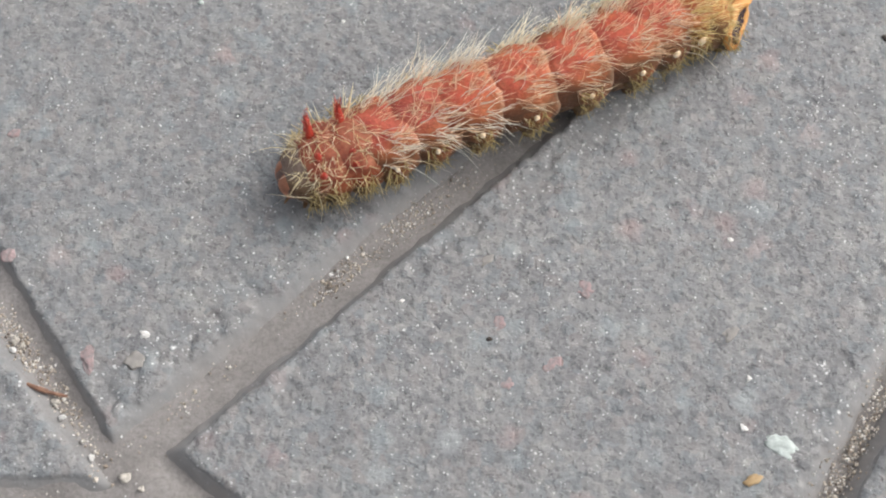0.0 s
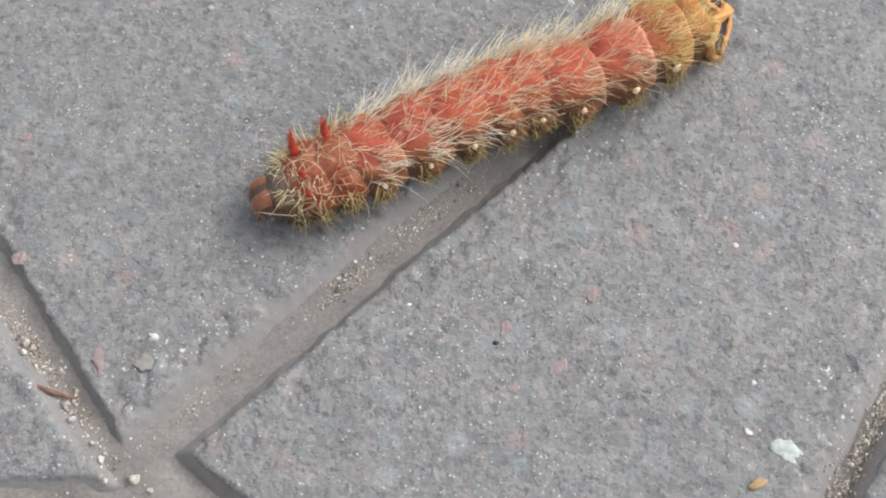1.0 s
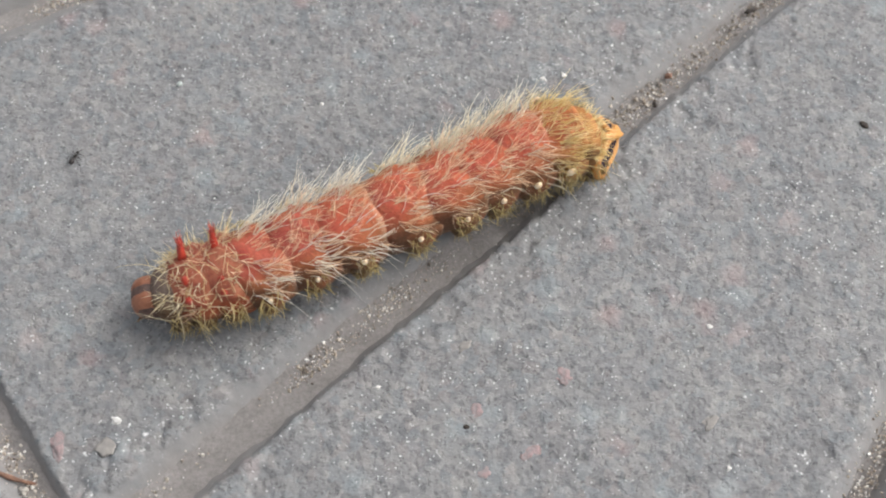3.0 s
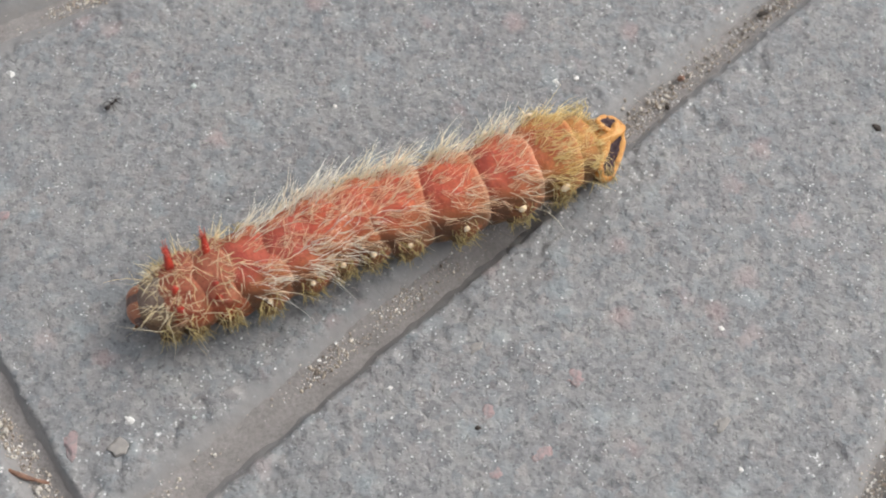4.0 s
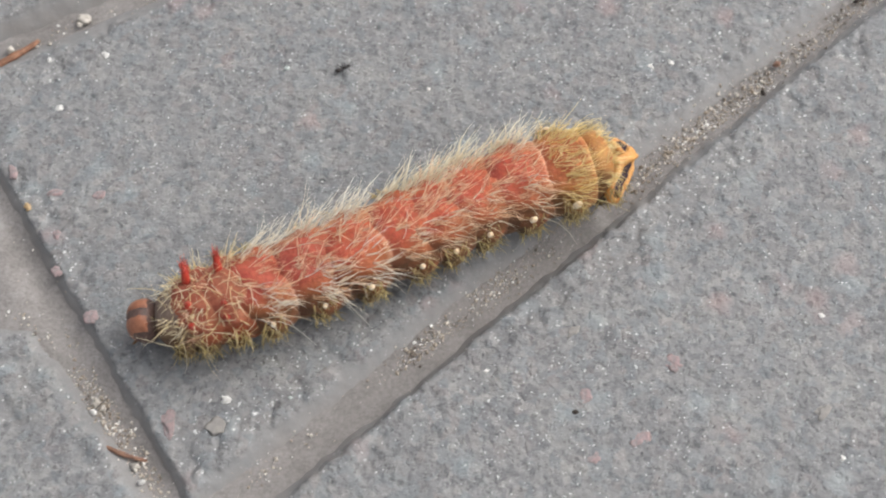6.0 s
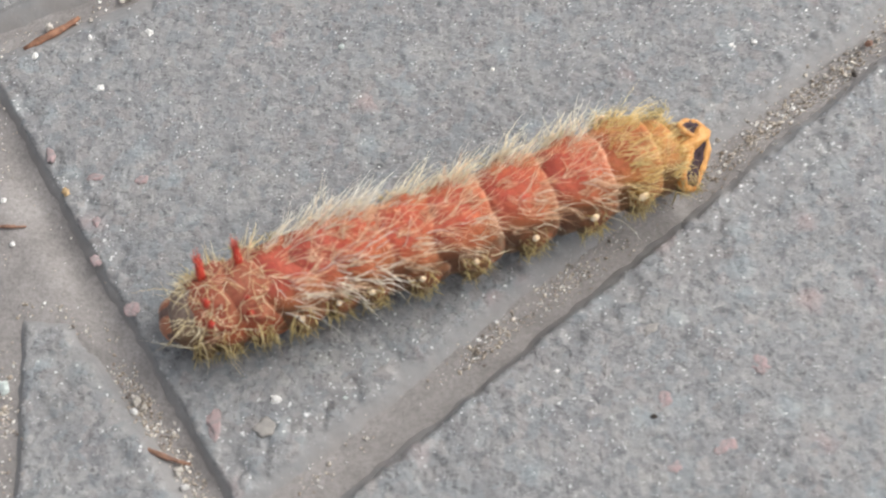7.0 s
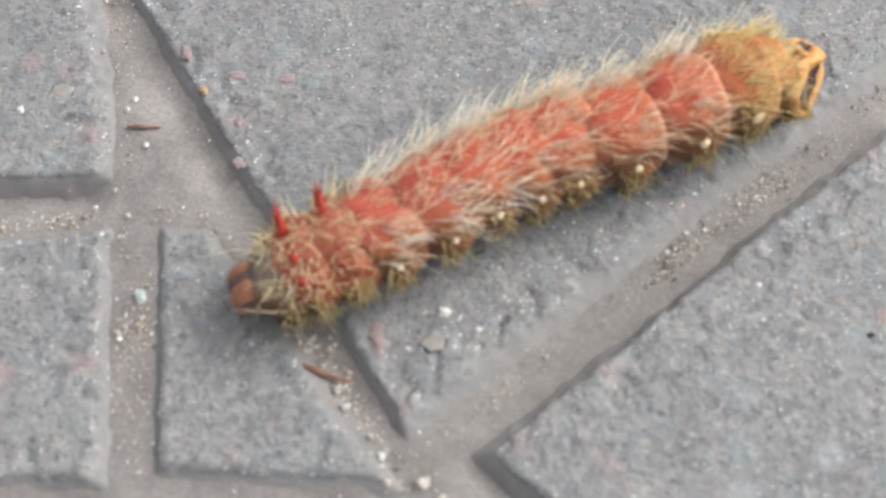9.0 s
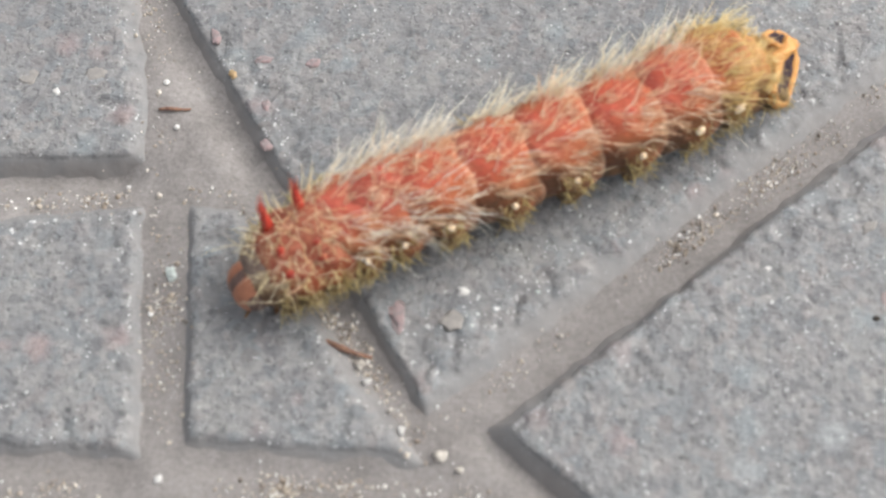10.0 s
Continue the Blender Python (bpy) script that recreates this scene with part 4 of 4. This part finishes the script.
# ---- the ant ----
def ant_thing():
    root = tagged(new("ant"), "tiny black ant walking across the paver", "ant")
    legs = []
    part("gaster", blob_mesh("gaster", (-0.95, 0, 0.62), (0.66, 0.42, 0.42), ANT_BLACK, (0, 12, 0), 0.03, 1, 2), root)
    part("thorax", blob_mesh("thorax", (0.15, 0, 0.66), (0.56, 0.24, 0.27), ANT_BLACK, (0, 0, 0), 0.1, 2, 2), root)
    part("head", blob_mesh("head", (0.98, 0, 0.62), (0.36, 0.30, 0.25), ANT_BLACK, (0, 15, 0), 0.03, 3, 2), root)
    for side in (-1, 1):
        for x0, x1 in ((0.42, 1.05), (0.15, 0.15), (-0.1, -0.95)):
            knee = ((x0 + x1) / 2, 0.72 * side, 0.95)
            leg = part("leg", cone_mesh("leg", (x0, 0.15 * side, 0.55), knee, 0.075, 0.06, ANT_BLACK, 6), root)
            part("shin", cone_mesh("shin", knee, (x1, 1.35 * side, 0.0), 0.06, 0.035, ANT_BLACK, 6), leg)
            legs.append(leg)
        part("antenna", cone_mesh("antenna", (1.22, 0.12 * side, 0.68), (1.85, 0.55 * side, 0.5), 0.045, 0.035, ANT_BLACK, 6), root)
    return root, legs


ground()
caterpillar, segments = caterpillar_thing()
ant, ant_legs = ant_thing()
litter()
sand_grains()
joint_bed()
pavement()


def tail_pose(x, y, a):
    """The last segment tips backwards as the body draws together."""
    tip = radians(max(0.0, min(24.0, (41.0 - x) * 3.6)))
    back, rise = -3 + 3 * math.cos(tip) - 6 * math.sin(tip), 6.9 - 3 * math.sin(tip) - 6 * math.cos(tip) - 0.9 * math.cos(tip)
    c, d = math.cos(radians(a)), math.sin(radians(a))
    return pose((x + back * c) / 1000, (y + back * d) / 1000, max(0.0, rise + 0.6 * math.sin(tip)) / 1000, 0, math.degrees(tip), a)


def motions():
    # the crawl: the whole animal first, then every segment in the animal's own space (millimetres, degrees)
    walk(caterpillar, [(t, pose(x / 1000, y / 1000, 0, 0, 0, a)) for t, x, y, a in (
        (0, 16.59, -12.34, 24.11),
        (0.5, 15.54, -12.73, 24.51),
        (1, 11.41, -13.94, 23.20),
        (1.5, 5.23, -15.39, 21.64),
        (2, 2.64, -16.80, 20.60),
        (2.5, 1.38, -18.07, 23.26),
        (3, 0.80, -18.82, 24.67),
        (3.5, -2.56, -20.22, 23.67),
        (4, -8.06, -20.98, 22.43),
        (4.5, -11.10, -22.96, 20.71),
        (5, -12.61, -23.86, 21.85),
        (5.5, -13.93, -24.91, 24.82),
        (6, -16.51, -26.51, 24.13),
        (6.5, -21.62, -27.13, 22.87),
        (7, -25.27, -29.77, 21.88),
        (7.5, -27.23, -30.44, 23.48),
        (8, -28.27, -30.85, 26.36),
        (8.5, -29.86, -31.71, 26.05),
        (9, -35.10, -33.56, 26.17),
        (9.5, -39.37, -36.86, 25.57),
        (10, -40.60, -36.97, 26.83),
    )])
    walk(segments['HD'], [(t, pose(x / 1000, y / 1000, 0, 0, 0, a)) for t, x, y, a in (
        (0, -40.68, 1.80, -5.3), (0.5, -43.90, 2.21, -9.1), (1, -41.69, 0.34, -5.6), (1.5, -36.60, -3.04, 7.4), (2, -35.87, -4.61, 20.6),
        (2.5, -40.49, -3.86, 17.5), (3, -43.46, 3.95, -16.1), (3.5, -42.73, 2.07, -12.2), (4, -37.66, 0.66, -12.1), (4.5, -36.31, 0.34, -5.7),
        (5, -39.60, 2.42, -9.3), (5.5, -43.03, 5.68, -22.9), (6, -43.78, 3.85, -18.0), (6.5, -39.00, 2.05, -18.3), (7, -36.33, 1.51, -10.7),
        (7.5, -39.46, 0.87, -3.9), (8, -42.58, 2.73, -11.0), (8.5, -43.86, 0.38, -8.0), (9, -39.53, -1.17, -5.3), (9.5, -35.57, -2.33, 6.2),
        (10, -37.12, -1.27, 5.4),
    )])
    walk(segments['T1'], [(t, pose(x / 1000, y / 1000, 0, 0, 0, a)) for t, x, y, a in (
        (0, -37.42, 1.51, -5.5), (0.5, -38.72, 1.42, -9.5), (1, -36.52, -0.23, -4.8), (1.5, -32.46, -2.45, 6.5), (2, -32.21, -2.87, 15.0),
        (2.5, -36.05, -1.93, 10.2), (3, -38.19, 2.38, -15.5), (3.5, -36.84, 0.65, -10.5), (4, -33.67, -0.54, -6.7), (4.5, -33.38, -0.15, -1.7),
        (5, -36.42, 1.93, -9.9), (5.5, -37.70, 3.30, -21.2), (6, -37.24, 1.49, -15.8), (6.5, -34.45, 0.07, -11.9), (7, -32.60, 0.56, -6.5),
        (7.5, -35.60, 0.65, -4.6), (8, -38.18, 1.94, -11.9), (8.5, -38.71, -0.41, -7.0), (9, -34.48, -1.85, -2.5), (9.5, -31.09, -1.78, 5.2),
        (10, -32.59, -0.65, 2.5),
    )])
    walk(segments['T2'], [(t, pose(x / 1000, y / 1000, 0, 0, 0, a)) for t, x, y, a in (
        (0, -34.13, 1.37, -5.1), (0.5, -35.37, 1.15, -8.3), (1, -33.08, -0.32, -4.1), (1.5, -29.00, -2.11, 5.8), (2, -29.16, -2.10, 13.1),
        (2.5, -33.02, -1.48, 8.8), (3, -34.86, 1.85, -13.4), (3.5, -33.47, 0.41, -8.9), (4, -29.77, -0.73, -5.6), (4.5, -29.64, -0.09, -1.4),
        (5, -33.06, 1.56, -8.8), (5.5, -34.40, 2.51, -18.3), (6, -33.93, 1.13, -13.3), (6.5, -30.60, -0.31, -9.8), (7, -29.02, 0.45, -5.5),
        (7.5, -32.34, 0.58, -4.1), (8, -34.71, 1.45, -10.4), (8.5, -35.17, -0.50, -5.6), (9, -30.98, -1.77, -1.7), (9.5, -27.95, -1.35, 4.8),
        (10, -29.74, -0.36, 2.1),
    )])
    walk(segments['T3'], [(t, pose(x / 1000, y / 1000, 0, 0, 0, a)) for t, x, y, a in (
        (0, -29.65, 1.18, -4.4), (0.5, -30.80, 0.79, -6.6), (1, -28.40, -0.44, -3.1), (1.5, -24.31, -1.65, 4.7), (2, -25.02, -1.05, 10.6),
        (2.5, -28.91, -0.87, 6.8), (3, -30.34, 1.13, -10.6), (3.5, -28.89, 0.10, -6.7), (4, -24.45, -1.00, -4.2), (4.5, -24.56, -0.01, -1.0),
        (5, -28.47, 1.06, -7.2), (5.5, -29.90, 1.44, -14.4), (6, -29.43, 0.64, -10.0), (6.5, -25.38, -0.82, -7.0), (7, -24.14, 0.32, -4.1),
        (7.5, -27.91, 0.50, -3.4), (8, -30.00, 0.79, -8.4), (8.5, -30.35, -0.63, -3.6), (9, -26.22, -1.68, -0.6), (9.5, -23.68, -0.75, 4.3),
        (10, -25.86, 0.03, 1.6),
    )])
    walk(segments['A1'], [(t, pose(x / 1000, y / 1000, 0, 0, 0, a)) for t, x, y, a in (
        (0, -24.25, 0.94, -3.7), (0.5, -25.30, 0.35, -4.5), (1, -22.76, -0.60, -1.9), (1.5, -18.64, -1.10, 3.5), (2, -20.02, 0.21, 7.5),
        (2.5, -23.95, -0.13, 4.5), (3, -24.88, 0.25, -7.2), (3.5, -23.37, -0.28, -4.0), (4, -18.05, -1.32, -2.4), (4.5, -18.42, 0.10, -0.5),
        (5, -22.95, 0.45, -5.4), (5.5, -24.48, 0.14, -9.7), (6, -24.01, 0.05, -6.0), (6.5, -19.08, -1.43, -3.7), (7, -18.25, 0.15, -2.4),
        (7.5, -22.57, 0.39, -2.5), (8, -24.31, -0.01, -5.9), (8.5, -24.54, -0.79, -1.2), (9, -20.47, -1.56, 0.7), (9.5, -18.53, -0.04, 3.7),
        (10, -21.19, 0.51, 0.9),
    )])
    walk(segments['A2'], [(t, pose(x / 1000, y / 1000, 0, 0, 0, a)) for t, x, y, a in (
        (0, -17.08, 1.22, -2.9), (0.5, -17.71, 0.66, -2.2), (1, -14.82, -0.20, 0.2), (1.5, -11.84, 0.02, 2.9), (2, -13.86, 1.09, 1.9),
        (2.5, -16.92, 0.80, 1.1), (3, -17.33, 0.49, -2.5), (3.5, -15.45, -0.18, -0.6), (4, -11.25, -0.97, 2.1), (4.5, -13.15, 0.87, -0.1),
        (5, -16.46, 0.96, -3.0), (5.5, -16.98, 0.32, -2.7), (6, -16.10, -0.14, -1.4), (6.5, -11.93, -1.06, 2.0), (7, -12.74, 0.67, -0.7),
        (7.5, -16.13, 0.73, -1.7), (8, -16.88, 0.41, -1.0), (8.5, -16.81, -0.10, 1.7), (9, -12.91, -0.91, 3.2), (9.5, -12.77, 0.62, 2.0),
        (10, -15.64, 0.70, -1.5),
    )])
    walk(segments['A3'], [(t, pose(x / 1000, y / 1000, 0, 0, 0, a)) for t, x, y, a in (
        (0, -9.18, 0.85, -4.0), (0.5, -9.50, 0.26, -1.8), (1, -6.83, 0.23, -0.4), (1.5, -5.88, 0.60, -1.5), (2, -7.66, 1.16, -3.8),
        (2.5, -9.18, 0.89, -3.0), (3, -9.51, 0.16, -1.4), (3.5, -7.67, 0.07, 0.2), (4, -5.68, 0.16, 1.5), (4.5, -7.78, 0.79, -3.7),
        (5, -9.34, 0.40, -3.4), (5.5, -9.52, 0.05, -0.9), (6, -8.52, -0.08, 0.7), (6.5, -5.94, -0.10, 2.4), (7, -7.41, 0.62, -2.9),
        (7.5, -9.34, 0.59, -2.8), (8, -9.56, 0.67, -1.7), (8.5, -9.29, 0.27, 0.7), (9, -6.19, 0.12, 2.1), (9.5, -7.14, 0.92, -2.0),
        (10, -8.87, 0.51, -2.8),
    )])
    walk(segments['A4'], [(t, pose(x / 1000, y / 1000, 0, 0, 0, a)) for t, x, y, a in (
        (0, 0.00, 0.00, -2.4), (0.5, 0.00, 0.00, -0.0), (1, 0.00, 0.00, -0.8), (1.5, 0.00, 0.00, -5.0), (2, 0.00, 0.00, -5.0),
        (2.5, 0.00, 0.00, -4.0), (3, 0.00, 0.00, 0.5), (3.5, 0.00, 0.00, 0.7), (4, 0.00, 0.00, -2.8), (4.5, 0.00, 0.00, -3.8),
        (5, 0.00, 0.00, -1.6), (5.5, 0.00, 0.00, 1.0), (6, 0.00, 0.00, 2.0), (6.5, 0.00, 0.00, -0.7), (7, 0.00, 0.00, -2.3),
        (7.5, 0.00, 0.00, -1.6), (8, 0.00, 0.00, -1.3), (8.5, 0.00, 0.00, 1.1), (9, 0.00, 0.00, -0.3), (9.5, 0.00, 0.00, -2.0),
        (10, 0.00, 0.00, -1.9),
    )])
    walk(segments['A5'], [(t, pose(x / 1000, y / 1000, 0, 0, 0, a)) for t, x, y, a in (
        (0, 9.64, -0.15, 0.5), (0.5, 7.77, 0.07, 1.4), (1, 5.68, 0.07, -2.5), (1.5, 7.14, -0.93, -3.6), (2, 9.46, -0.51, -2.5),
        (2.5, 9.36, -0.59, -1.7), (3, 8.15, 0.00, 2.1), (3.5, 5.70, 0.17, 0.3), (4, 6.06, -0.73, -3.1), (4.5, 8.48, -0.55, -1.0),
        (5, 8.95, -0.30, 0.8), (5.5, 8.54, -0.06, 2.7), (6, 5.72, 0.26, 3.1), (6.5, 5.36, -0.47, -1.9), (7, 7.83, -0.23, 0.4),
        (7.5, 9.42, -0.03, 0.0), (8, 9.15, -0.26, 0.5), (8.5, 6.53, 0.41, 1.3), (9, 5.71, -0.03, -2.3), (9.5, 8.31, 0.19, -0.1),
        (10, 8.91, 0.03, -0.8),
    )])
    walk(segments['A6'], [(t, pose(x / 1000, y / 1000, 0, 0, 0, a)) for t, x, y, a in (
        (0, 18.80, 0.08, 3.6), (0.5, 14.46, 0.27, 2.5), (1, 12.56, -1.04, -2.1), (1.5, 16.93, -1.31, -0.4), (2, 19.43, -0.55, 1.4),
        (2.5, 19.01, -0.59, 2.1), (3, 14.81, 0.48, 2.6), (3.5, 12.31, -0.13, -0.6), (4, 15.38, -1.49, -1.6), (4.5, 18.15, -0.29, 1.8),
        (5, 18.31, 0.15, 2.5), (5.5, 15.18, 0.69, 2.6), (6, 12.07, 0.78, 1.0), (6.5, 13.79, -1.11, -1.6), (7, 17.18, 0.21, 1.4),
        (7.5, 18.49, -0.14, 2.0), (8, 16.58, -0.15, 2.4), (8.5, 12.74, 0.28, -0.6), (9, 13.58, -1.12, -2.4), (9.5, 17.75, 0.25, 0.2),
        (10, 18.30, -0.27, 0.7),
    )])
    walk(segments['A7'], [(t, pose(x / 1000, y / 1000, 0, 0, 0, a)) for t, x, y, a in (
        (0, 25.31, 0.83, 5.6), (0.5, 21.33, 0.70, 2.0), (1, 21.64, -1.11, 1.6), (1.5, 26.52, -1.11, 4.3), (2, 28.26, 0.04, 7.2),
        (2.5, 25.81, -0.10, 6.7), (3, 21.42, 0.69, 0.6), (3.5, 20.81, -0.35, -0.4), (4, 24.86, -1.69, 0.7), (4.5, 27.28, 0.07, 4.6),
        (5, 25.72, 0.29, 3.8), (5.5, 21.50, 0.68, -0.8), (6, 19.93, 0.43, -2.3), (6.5, 23.26, -1.50, -0.9), (7, 26.37, 0.16, 2.3),
        (7.5, 25.66, 0.43, 3.8), (8, 22.76, 0.46, 2.1), (8.5, 20.21, 0.02, -1.4), (9, 22.88, -1.31, -0.5), (9.5, 26.81, 0.19, 2.0),
        (10, 26.56, -0.04, 4.1),
    )])
    walk(segments['A8'], [(t, pose(x / 1000, y / 1000, 0, 0, 0, a)) for t, x, y, a in (
        (0, 31.01, 1.22, 1.5), (0.5, 28.18, 0.66, -1.5), (1, 29.79, -0.20, 2.3), (1.5, 34.47, 0.02, 7.8), (2, 35.05, 1.09, 11.7),
        (2.5, 31.32, 0.80, 6.1), (3, 28.01, 0.49, -3.4), (3.5, 28.81, -0.18, -1.1), (4, 32.91, -0.97, 1.0), (4.5, 34.88, 0.87, 6.7),
        (5, 31.50, 0.96, 2.1), (5.5, 27.81, 0.32, -5.2), (6, 27.71, -0.14, -4.2), (6.5, 31.56, -1.06, -2.1), (7, 34.30, 0.67, 3.0),
        (7.5, 31.58, 0.73, 1.6), (8, 28.82, 0.41, -2.5), (8.5, 27.71, -0.10, -3.1), (9, 31.26, -0.91, -1.6), (9.5, 34.85, 0.62, 3.1),
        (10, 33.04, 0.70, 4.6),
    )])
    walk(segments['TL'], [(t, tail_pose(x, y, a)) for t, x, y, a in (
        (0, 37.61, -0.46, -1.1), (0.5, 35.21, -0.67, -3.1), (1, 38.80, 0.27, 1.5), (1.5, 44.17, 0.74, 7.2), (2, 44.51, 1.92, 11.4),
        (2.5, 38.54, -0.10, 3.8), (3, 34.30, -0.80, -4.9), (3.5, 37.08, -0.04, -1.3), (4, 41.38, -0.79, 0.1), (4.5, 43.67, 1.28, 6.3),
        (5, 38.38, 0.12, -0.1), (5.5, 33.39, -0.92, -6.7), (6, 35.28, -0.33, -3.8), (6.5, 39.62, -1.07, -2.9), (7, 42.83, 0.69, 2.4),
        (7.5, 38.70, -0.06, 0.3), (8, 33.58, -0.79, -4.7), (8.5, 34.42, -0.51, -3.7), (9, 38.98, -1.16, -2.6), (9.5, 43.21, 0.29, 2.2),
        (10, 40.42, 0.40, 3.2),
    )])
    walk(ant, [(t, pose(x / 1000, y / 1000, 0, 0, 0, a)) for t, x, y, a in (
        (0, -84.00, -16.00, -22.6),
        (1, -78.00, -18.50, -3.1),
        (2, -68.62, -16.83, 26.9),
        (2.5, -59.79, -9.25, 40.0),
        (2.7, -57.66, -7.64, 59.5),
        (3.8, -52.49, 3.17, 68.6),
        (4, -52.48, 5.56, 50.4),
        (4.5, -47.12, 9.64, 19.1),
        (5, -38.20, 10.52, -5.4),
        (5.5, -31.41, 8.17, -7.6),
        (6, -28.34, 9.20, 30.4),
        (6.2, -27.31, 10.57, 66.8),
        (7, -18.31, 32.57, 67.4),
        (8, -7.31, 58.57, 56.1),
        (10, 24.69, 96.57, 49.9),
    )])
    # the ant's legs swing three and three
    for i, leg in enumerate(ant_legs):
        walk(leg, [(t / 10, pose(0, 0, 0, 0, 0, 11 * math.sin(2.1 * t + (0 if i in (0, 2, 4) else math.pi)))) for t in range(101)])


motions()
